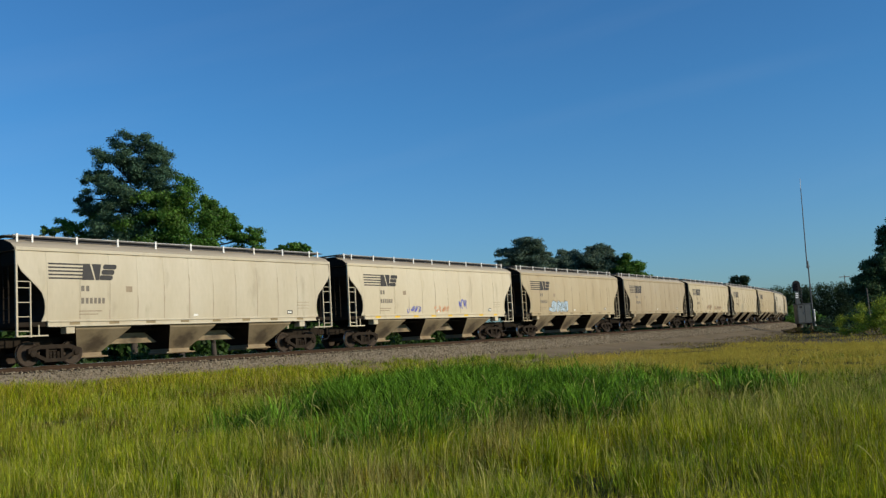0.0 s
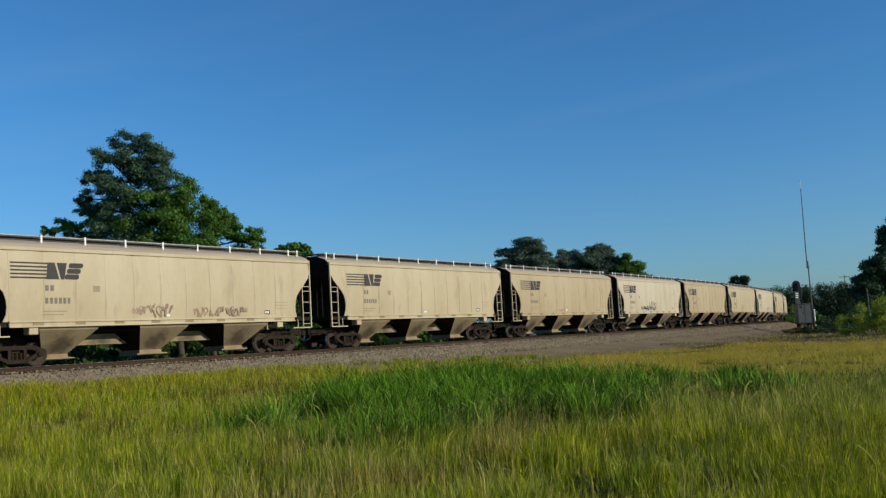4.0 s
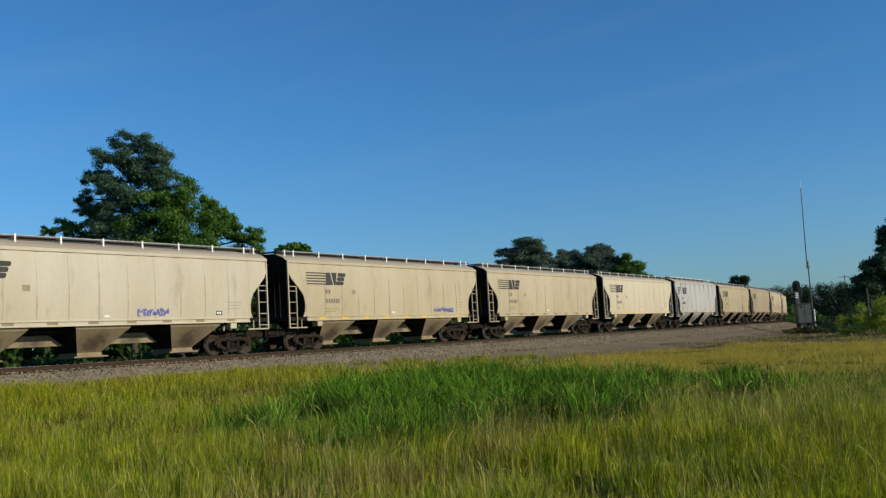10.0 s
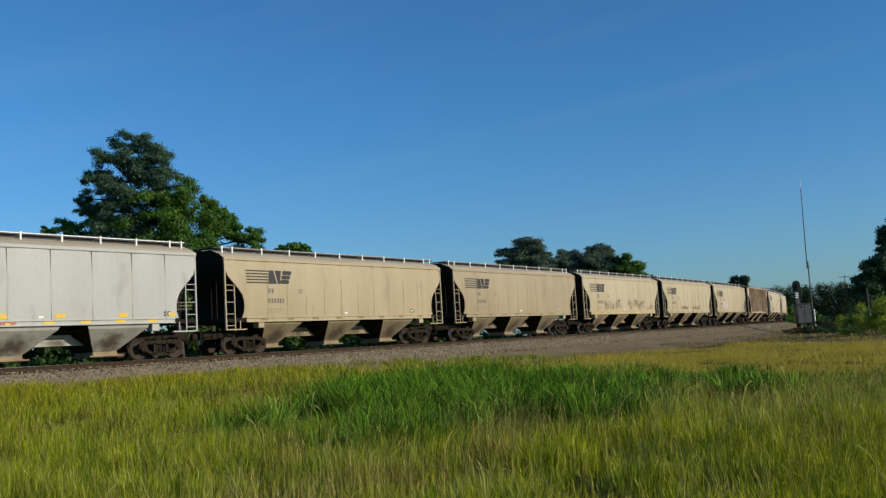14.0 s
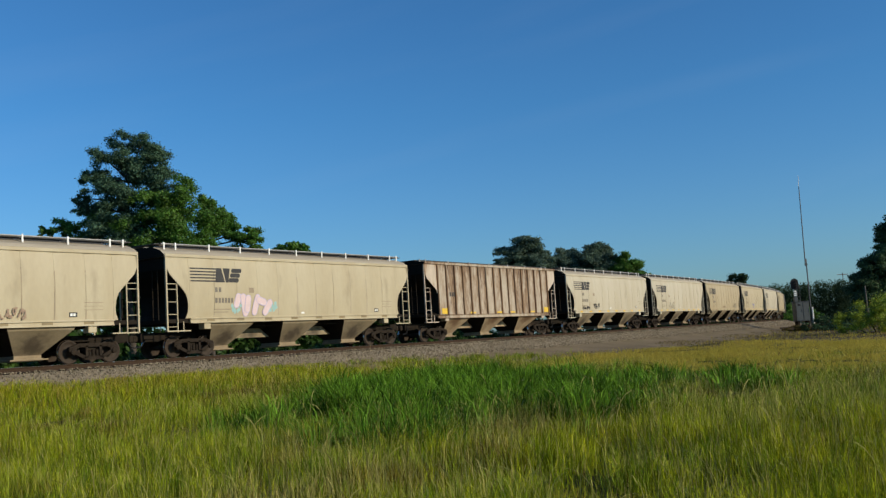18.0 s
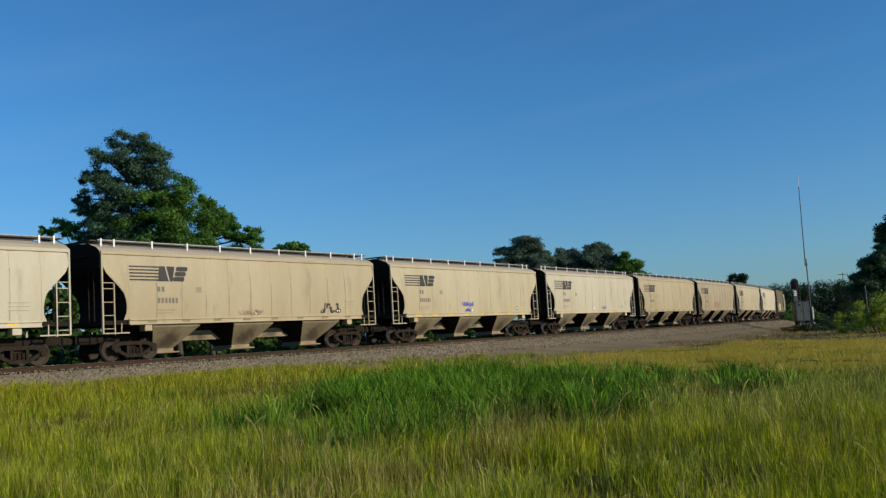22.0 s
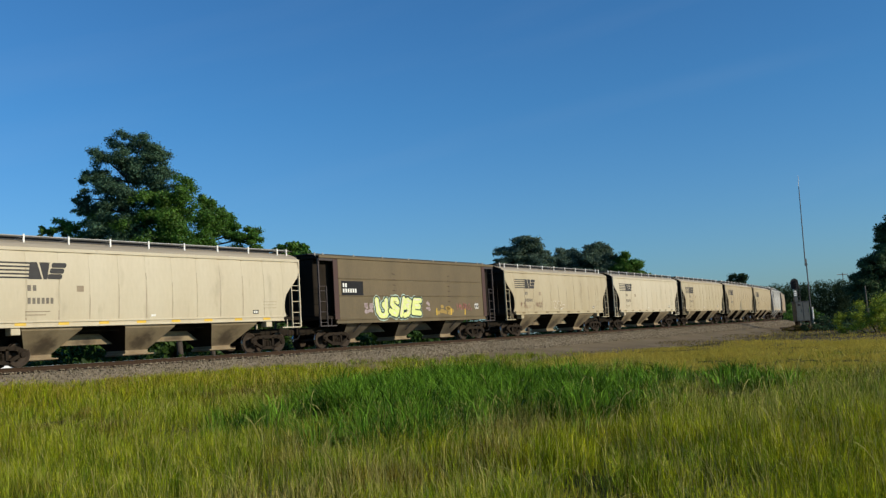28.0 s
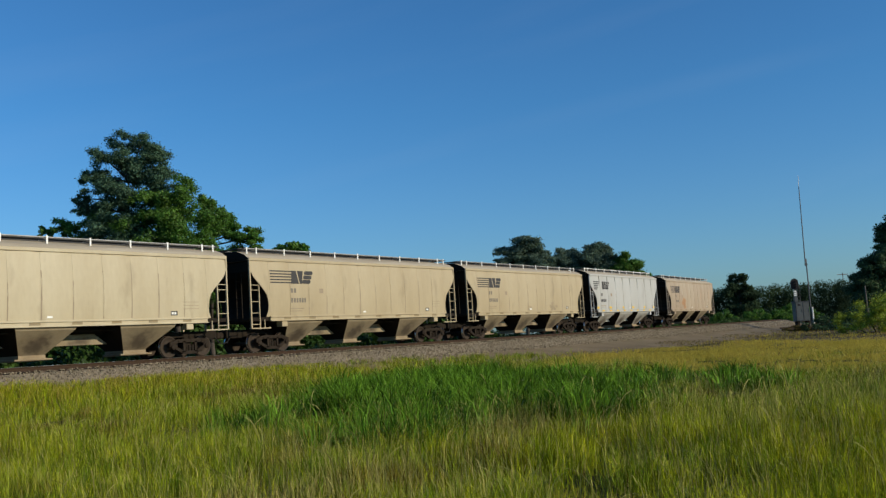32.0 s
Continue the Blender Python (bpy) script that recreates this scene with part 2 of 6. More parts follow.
GALV = mat("galvanised_grating", (0.42, 0.41, 0.38), 0.5, 0.4, (0.30, 0.29, 0.26), scale=4, mix=0.5)
GRATE = mat("dark_weathered_grating", (0.07, 0.068, 0.062), 0.7, 0.3, (0.05, 0.045, 0.04), scale=4, mix=0.5)
ROOF = mat("dusty_grey_roof", (0.41, 0.345, 0.25), 0.8, 0.0, (0.30, 0.25, 0.175), scale=0.8, mix=0.8, bump=0.05, stretch=(0.5, 2, 2))
YELLOW = mat("yellow_reflective_strip", (0.72, 0.46, 0.03), 0.45, 0.0, (0.5, 0.32, 0.05), scale=6, mix=0.4)
RAILSTEEL = mat("rusty_rail_web", (0.045, 0.028, 0.016), 0.9, 0.0, (0.06, 0.035, 0.025), scale=3, mix=0.6, bump=0.2, spec=0.1)
TIE = mat("weathered_tie_wood", (0.10, 0.075, 0.055), 0.9, 0.0, (0.06, 0.045, 0.035), scale=4, mix=0.7, bump=0.4, stretch=(4, 0.5, 4), spec=0.1)
BALLAST = mat("ballast_stone", (0.245, 0.20, 0.137), 0.9, 0.0, (0.16, 0.127, 0.083), scale=1.3, mix=0.7, bump=0.7, fine=18, island=0.6, spec=0.1)
SOIL = mat("gravelly_bank_soil", (0.22, 0.168, 0.105), 0.95, 0.0, (0.14, 0.105, 0.058), scale=0.35, mix=0.8, bump=0.6, fine=9,
           extra=(0.11, 0.105, 0.04), extra_scale=0.5, lo=0.6, hi=0.75, spec=0.1)
EARTH = mat("bare_dark_earth", (0.12, 0.082, 0.045), 0.95, 0.0, (0.06, 0.055, 0.022), scale=0.12, mix=0.9, bump=0.6, fine=2.5, spec=0.1)
GROUND = mat("meadow_ground", (0.036, 0.036, 0.002), 0.95, 0.0, (0.018, 0.0228, 0.006), scale=0.6, mix=0.9, bump=0.6, fine=7,
             extra=(0.06, 0.042, 0.006), extra_scale=0.3, lo=0.5, hi=0.7, spec=0.1)
GRASS = grain(mat("mixed_meadow_grass", (0.068, 0.136, 0.0045), 0.55, 0.0, (0.336, 0.365, 0.036), scale=2.2, mix=1.0, bump=0, fine=11.0, island=0.62,
                  stretch=(1, 1, 0.12), spec=0.03, back=0.14, extra=(0.26, 0.168, 0.0434), extra_scale=0.7, lo=0.57, hi=0.70), -0.5, 2.5)
FRESH = grain(mat("yellow_green_grass", (0.125, 0.192, 0.00591), 0.55, 0.0, (0.414, 0.399, 0.0148), scale=2.2, mix=1.0, bump=0, fine=11.0, island=0.62,
                  stretch=(1, 1, 0.12), spec=0.03, back=0.14, extra=(0.251, 0.154, 0.0369), extra_scale=0.7, lo=0.57, hi=0.70), -0.5, 2.5)
LUSH = grain(mat("lush_green_grass", (0.0213, 0.0598, 0.00256), 0.45, 0.0, (0.185, 0.345, 0.03), scale=1.0, mix=1.0, bump=0, fine=7.0, island=0.6,
                 stretch=(1, 1, 0.12), spec=0.03, back=0.14), -0.5, 2.5)
THATCH = mat("dead_brown_thatch", (0.15, 0.105, 0.014), 0.8, 0.0, (0.07, 0.058, 0.006), scale=1.5, mix=0.8, bump=0, fine=2.0, island=0.5,
             stretch=(1, 1, 0.1), spec=0.03, back=0.2)
WEED = mat("brown_verge_weeds", (0.15, 0.115, 0.04), 0.9, 0.0, (0.085, 0.072, 0.025), scale=0.15, mix=0.9, bump=0, fine=1.0, island=0.15,
           spec=0.03, back=0.2)
STRAW = mat("dry_seed_stalks", (0.47, 0.41, 0.13), 0.7, 0.0, (0.30, 0.26, 0.06), scale=0.5, mix=0.7, bump=0, fine=2.0, island=0.5,
            spec=0.03, back=0.25)
OCHRE = mat("yellowing_short_grass", (0.52, 0.40, 0.07), 0.7, 0.0, (0.38, 0.33, 0.05), scale=0.2, mix=0.9, bump=0, fine=1.0, island=0.2,
            spec=0.03, back=0.5)
BARK = mat("bark", (0.065, 0.05, 0.034), 0.9, 0.0, (0.04, 0.03, 0.022), scale=3, mix=0.7, bump=0.6, stretch=(3, 3, 0.6))
PINE = mat("pine_needles", (0.072, 0.138, 0.082), 0.6, 0.0, (0.11, 0.185, 0.095), scale=0.5, mix=0.7, bump=0, fine=2.0, island=0.5, spec=0.15, back=0.4)
OAK = mat("broad_leaves", (0.0714, 0.172, 0.0235), 0.5, 0.0, (0.126, 0.235, 0.0353), scale=0.35, mix=0.8, bump=0, fine=2.0, island=0.6, spec=0.3, back=0.45)
# darker copy of the broad leaves, with the shade in its colour
UNDERLEAF = mat("shaded_thicket_leaves", (0.032, 0.072, 0.012), 0.6, 0.0, (0.06, 0.105, 0.018), scale=0.35, mix=0.8, bump=0, fine=2.0, island=0.55, spec=0.2, back=0.3)
LIME = mat("light_green_leaves", (0.257, 0.331, 0.0297), 0.5, 0.0, (0.392, 0.419, 0.0405), scale=0.6, mix=0.6, bump=0, fine=2.0, island=0.5, spec=0.3, back=0.45)
# leaf colour darkened to hold the shade at the wood's edge
SHADELEAF = mat("shade_dark_oak_leaves", (0.044, 0.086, 0.034), 0.6, 0.0, (0.064, 0.11, 0.042), scale=0.3, mix=0.6, bump=0, fine=2.0, island=0.5, spec=0.2, back=0.2)
FARLEAF = mat("far_wood_leaves", (0.0279, 0.0492, 0.0279), 0.7, 0.0, (0.0615, 0.0918, 0.0369), scale=0.06, mix=1.0, bump=0, fine=0.5, island=0.25, spec=0.03, back=0.3)
# distance haze is mixed into this lighter, bluer needle colour
HAZEPINE = mat("hazy_pine_needles", (0.102, 0.161, 0.112), 0.6, 0.0, (0.147, 0.21, 0.132), scale=0.4, mix=0.6, bump=0, fine=2.0, island=0.35, spec=0.3, back=0.45)
CABINET = mat("aluminium_cabinet", (0.0744, 0.0806, 0.0775), 0.55, 0.3, (0.062, 0.067, 0.062), scale=2, mix=0.6)
MAST = mat("weathered_dark_mast", (0.075, 0.08, 0.085), 0.6, 0.3, (0.055, 0.055, 0.055), scale=3, mix=0.4)
POLEWOOD = mat("grey_pole_wood", (0.17, 0.14, 0.11), 0.9, 0.0, (0.11, 0.09, 0.07), scale=3, mix=0.6, stretch=(3, 3, 0.4))
VANWHITE = mat("white_van_paint", (0.80, 0.80, 0.79), 0.3, 0.0, (0.72, 0.72, 0.70), scale=2, mix=0.4, bump=0.0)
VANGLASS = mat("dark_van_glass", (0.03, 0.035, 0.04), 0.08, 0.0, (0.02, 0.025, 0.03), scale=2, mix=0.4, bump=0.0)
ASPHALT = mat("grey_asphalt", (0.06, 0.06, 0.058), 0.9, 0.0, (0.085, 0.08, 0.075), scale=0.5, mix=0.6, bump=0.3, fine=30)


# ---- mesh helpers ----
def mesh_of(name, verts, faces, material, smooth=False):
    me = bpy.data.meshes.new(name)
    me.from_pydata([tuple(v) for v in verts], [], faces)
    me.materials.append(material)
    if smooth:
        me.shade_smooth()
    return me


def part(name, bm, material, parent, label="", smooth=False):
    me = bpy.data.meshes.new(name)
    bmesh.ops.recalc_face_normals(bm, faces=bm.faces)
    bm.to_mesh(me)
    bm.free()
    me.materials.append(material)
    if smooth:
        me.shade_smooth()
    ob = new(name, me)
    ob.parent = parent
    return tagged(ob, label)


def box(bm, x0, x1, y0, y1, z0, z1, bevel=0.0):
    m = Matrix.Translation(((x0 + x1) / 2, (y0 + y1) / 2, (z0 + z1) / 2)) @ Matrix.Diagonal((x1 - x0, y1 - y0, z1 - z0, 1))
    r = bmesh.ops.create_cube(bm, size=1, matrix=m)
    if bevel:
        es = list({e for v in r["verts"] for e in v.link_edges})
        bmesh.ops.bevel(bm, geom=es, offset=bevel, segments=1, affect="EDGES")
    return bm


def rod(bm, a, b, r, n=8, r2=None):
    a, b = Vector(a), Vector(b)
    d = b - a
    m = Matrix.Translation((a + b) / 2) @ d.to_track_quat("Z", "Y").to_matrix().to_4x4()
    bmesh.ops.create_cone(bm, cap_ends=True, segments=n, radius1=r, radius2=r if r2 is None else r2, depth=d.length, matrix=m)
    return bm


def beam(bm, a, b, w, t):
    """A bar with a rectangular section from a to b in a plane of constant y: w deep in the plane, t thick across it."""
    a, b = Vector(a), Vector(b)
    d = (b - a).normalized()
    n = Vector((-d.z, 0, d.x)) * w / 2
    vs = [bm.verts.new(p + s * n + Vector((0, y, 0))) for p in (a, b) for s in (-1, 1) for y in (-t / 2, t / 2)]
    for f in ((0, 1, 3, 2), (4, 6, 7, 5), (0, 2, 6, 4), (1, 5, 7, 3), (0, 4, 5, 1), (2, 3, 7, 6)):
        bm.faces.new([vs[i] for i in f])
    return bm


def lathe(bm, prof, n=24, m=Matrix()):
    """Turn a profile of (radius, along) about the y axis."""
    rings = []
    for r, y in prof:
        rings.append([bm.verts.new(m @ Vector((r * math.cos(2 * math.pi * i / n), y, r * math.sin(2 * math.pi * i / n)))) for i in range(n)])
    for a, b in zip(rings, rings[1:]):
        for i in range(n):
            bm.faces.new((a[i], a[(i + 1) % n], b[(i + 1) % n], b[i]))
    bm.faces.new(rings[0])
    bm.faces.new(rings[-1])
    return bm


def fast_mesh(name, co_, quads, material):
    """A mesh from arrays: points (n, 3) and faces (m, k)."""
    me = bpy.data.meshes.new(name)
    k = quads.shape[1]
    me.vertices.add(len(co_))
    me.vertices.foreach_set("co", co_.astype(np.float32).ravel())
    me.loops.add(quads.size)
    me.loops.foreach_set("vertex_index", quads.astype(np.int32).ravel())
    me.polygons.add(len(quads))
    me.polygons.foreach_set("loop_start", np.arange(0, quads.size, k, dtype=np.int32))
    me.polygons.foreach_set("loop_total", np.full(len(quads), k, dtype=np.int32))
    me.update(calc_edges=True)
    me.materials.append(material)
    return me


# ---- the railway's line ----
RAIL = 1.43          # top of the rail over the meadow
HALF = 1.6           # from the line of the cars' near faces to the middle of the track
LS = np.arange(-960.0, 900.0, 0.5)
_s = np.clip(LS, -40, 170)
_k = 1.19962e-3 + 7.66188e-6 * _s + 0.5 * 1.24519e-8 * _s ** 2
_h = np.cumsum(_k) * 0.5
_zero = int(np.argmin(abs(LS)))
LH = _h - _h[_zero] + 0.961820
LX = np.cumsum(np.cos(LH)) * 0.5
LY = np.cumsum(np.sin(LH)) * 0.5
LX, LY = LX - LX[_zero] - 5.13903, LY - LY[_zero] + 47.82087


def line(s, off=0.0, z=0.0):
    """The point at s along the line, off metres beyond the middle of the track (towards the far side), z over the rail."""
    h = np.interp(s, LS, LH)
    d = HALF + off
    return Vector((np.interp(s, LS, LX) - math.sin(h) * d, np.interp(s, LS, LY) + math.cos(h) * d, RAIL + z))


def on_line(s, z=0.0, off=0.0):
    p = line(s, off, z)
    return pose(p.x, p.y, p.z, 0, 0, math.degrees(np.interp(s, LS, LH)))


def track_distance(x, y):
    """How far points lie from the middle of the track, and on which side (near: negative), and where along it."""
    best = np.full(len(x), 1e9)
    side = np.zeros(len(x))
    along = np.zeros(len(x))
    idx = np.arange(np.searchsorted(LS, -90), np.searchsorted(LS, 330), 8)
    for i in idx:
        dx = x - (LX[i] - math.sin(LH[i]) * HALF)
        dy = y - (LY[i] + math.cos(LH[i]) * HALF)
        d = np.hypot(dx, dy)
        o = -dx * math.sin(LH[i]) + dy * math.cos(LH[i])
        better = d < best
        best[better] = d[better]
        side[better] = o[better]
        along[better] = LS[i]
    return side, along


PROFILE = ((0, 1.21), (1.5, 1.20), (2.0, 1.05), (3.4, 0.62), (5.0, 0.34), (7.5, 0.10), (10.0, 0.0))


def ground_z(dist):
    d = np.abs(dist)
    return np.interp(d, [p[0] for p in PROFILE], [p[1] for p in PROFILE])


def sweep(name, section, s0, s1, step, material, closed=False):
    """A section of (off, z over the rail) carried along the line."""
    ss = np.arange(s0, s1 + 0.01, step)
    n = len(section)
    vs = [line(s, o, z) for s in ss for o, z in section]
    fs = []
    for i in range(len(ss) - 1):
        for j in range(n if closed else n - 1):
            a, b = i * n + j, i * n + (j + 1) % n
            fs.append((a, a + n, b + n, b))
    if closed:
        fs += [tuple(range(n)), tuple(range((len(ss) - 1) * n, len(ss) * n))[::-1]]
    return new(name, mesh_of(name, vs, fs, material))


# ---- ground, bank and track ----
gs = [-3000, -1200, -500, -250] + list(range(-150, 301, 15)) + [400, 700, 1400, 3500]
gv = [(x, y, 0.0) for y in gs for x in gs]
gn = len(gs)
ground = new("ground", mesh_of("ground", gv, [(j * gn + i, j * gn + i + 1, (j + 1) * gn + i + 1, (j + 1) * gn + i)
                                              for j in range(gn - 1) for i in range(gn - 1)], GROUND))
tagged(ground, "flat meadow of mixed green and dry grass", "meadow", kind="structure")
bank = sweep("embankment", [(-10.0, -1.46), (-7.5, 0.10 - RAIL), (-5.0, 0.34 - RAIL), (-3.3, 0.60 - RAIL), (3.3, 0.60 - RAIL),
                            (5.0, 0.34 - RAIL), (7.5, 0.10 - RAIL), (10.0, -1.46)], -300, 700, 4, SOIL)
tagged(bank, "low weedy earth bank under the railway", "embankment", kind="structure")
bed = sweep("ballast_bed", [(-3.5, 0.55 - RAIL), (-2.7, 0.84 - RAIL), (-2.0, 1.05 - RAIL), (-1.5, 1.20 - RAIL), (1.5, 1.20 - RAIL), (2.0, 1.05 - RAIL),
                            (2.7, 0.84 - RAIL), (3.5, 0.55 - RAIL)], -300, 700, 2, BALLAST)
tagged(bed, "bed of grey-brown crushed stone ballast", "ballast", kind="structure")
RAILSEC = [(-0.075, -0.172), (0.075, -0.172), (0.075, -0.155), (0.012, -0.135), (0.012, -0.045), (0.036, -0.035), (0.036, -0.004),
           (0.03, 0.0), (-0.03, 0.0), (-0.036, -0.004), (-0.036, -0.035), (-0.012, -0.045), (-0.012, -0.135), (-0.075, -0.155)]
for o in (-0.755, 0.755):
    r = sweep("rail", [(o + a, b) for a, b in RAILSEC], -300, 700, 2, RAILSTEEL, True)
    tagged(r, "rusty brown steel rail on wooden ties", "rail", "the two rails", "structure")
    head = sweep("rail_head", [(o - 0.026, 0.001), (o + 0.026, 0.001), (o + 0.026, 0.004), (o - 0.026, 0.004)], -300, 700, 2, TREAD, True)
    head.parent = r
    tagged(head, "shiny worn running surface")


# ---- hopper cars ----
# a car's own space: x along the train (0 at its leading end post), y to the far side, z from the rail
def make_truck(parent, cx):
    bm = box(bmesh.new(), -0.2, 0.2, -0.95, 0.95, 0.42, 0.72, 0.04)
    box(bm, -0.32, 0.32, -0.3, 0.3, 0.72, 0.86)
    truck = part("truck", bm, GRIME, parent, "grimy two-axle freight truck")
    truck.location = (cx, 0, 0)
    for y in (-1.02, 1.02):
        bm = bmesh.new()
        for a, b, w in (((-0.62, y, 0.70), (0.62, y, 0.70), 0.15), ((-1.02, y, 0.56), (-0.60, y, 0.70), 0.16), ((0.60, y, 0.70), (1.02, y, 0.56), 0.16),
                        ((-0.92, y, 0.50), (-0.36, y, 0.22), 0.13), ((0.36, y, 0.22), (0.92, y, 0.50), 0.13), ((-0.42, y, 0.20), (0.42, y, 0.20), 0.13),
                        ((-0.30, y, 0.22), (-0.30, y, 0.68), 0.11), ((0.30, y, 0.22), (0.30, y, 0.68), 0.11)):
            beam(bm, a, b, w, 0.14)
        for x in (-0.889, 0.889):
            box(bm, x - 0.17, x + 0.17, y - 0.09, y + 0.09, 0.44, 0.66, 0.03)
        part("side_frame", bm, GRIME, truck)
        for x in (-0.16, 0.0, 0.16):
            coil = [(0.075 if j % 2 else 0.055, 0.25 + j * 0.025) for j in range(12)]
            bm = lathe(bmesh.new(), coil, 10, Matrix.Translation((x, y, 0)) @ Matrix.Rotation(math.pi / 2, 4, "X"))
            part("spring", bm, GRIME, truck)
        for x in (-0.889, 0.889):
            bm = lathe(bmesh.new(), [(0.04, y), (0.115, y), (0.115, y + math.copysign(0.13, y)), (0.06, y + math.copysign(0.15, y))], 12,
                       Matrix.Translation((x, 0, 0.457)))
            part("bearing_cap", bm, GRIME, truck)
    for x in (-0.889, 0.889):
        bm = rod(bmesh.new(), (0, -1.0, 0), (0, 1.0, 0), 0.08, 12)
        for s in (-1, 1):
            lathe(bm, [(0.10, s * 0.66), (0.13, s * 0.70), (0.34, s * 0.735), (0.40, s * 0.70), (0.485, s * 0.69), (0.478, s * 0.715), (0.458, s * 0.725),
                       (0.453, s * 0.81), (0.445, s * 0.82), (0.395, s * 0.82), (0.37, s * 0.775), (0.16, s * 0.755), (0.13, s * 0.80), (0.09, s * 0.81)], 22)
        ws = part("wheelset", bm, WHEEL, truck, "worn steel wheels on an axle", True)
        ws.data.materials.append(TREAD)
        for p in ws.data.polygons:
            c = p.center
            if 0.447 < math.hypot(c.x, c.z) < 0.47 and p.normal.y ** 2 < 0.5:
                p.material_index = 1
        ws.location = (x, 0, 0.457)
        ws.name = "wheelset"
    return truck


def side_x(tab, z):
    return float(np.interp(z, [p[0] for p in tab], [p[1] for p in tab]))


class Shape:
    """The numbers of one kind of car."""
    def __init__(self, length, eave, floor, tab, belly, seams, bays, trucks, paint_, rise=0.50, roof=None):
        self.rise, self.roof = rise, roof or ROOF
        self.length, self.eave, self.floor, self.tab, self.belly = length, eave, floor, tab, belly
        self.seams, self.bays, self.trucks, self.paint = seams, bays, trucks, paint_

    def wide(self, z):
        return 1.6 - self.belly * ((z - 2.8) / 1.4) ** 2

    def bulge(self, x):
        if self.belly == 0:
            return 0.0
        for a, b in zip(self.seams, self.seams[1:]):
            if a <= x <= b:
                return 0.026 * math.sin(math.pi * (x - a) / (b - a)) ** 0.7
        return 0.0

    def face(self, x, z, proud=0.0):
        return Vector((x, -(self.wide(z) + self.bulge(x) + proud), z))


def decal(bm, sh, x0, x1, z0, z1, proud=0.007, slant=0.0):
    """A thin painted field on the near side; slant moves its lower edge along x."""
    nx, nz = max(1, round((x1 - x0) / 0.25)), max(1, round((z1 - z0) / 0.3))
    g = [[bm.verts.new(sh.face(x0 + (x1 - x0) * i / nx + slant * (1 - j / nz), z0 + (z1 - z0) * j / nz, proud)) for i in range(nx + 1)] for j in range(nz + 1)]
    for j in range(nz):
        for i in range(nx):
            bm.faces.new((g[j][i], g[j][i + 1], g[j + 1][i + 1], g[j + 1][i]))
    return bm


def patch(bm, sh, pts, proud=0.007):
    """A flat painted shape with a free outline on the near side."""
    f = bm.faces.new([bm.verts.new(sh.face(x, z, proud)) for x, z in pts])
    bmesh.ops.triangulate(bm, faces=[f])
    return bm


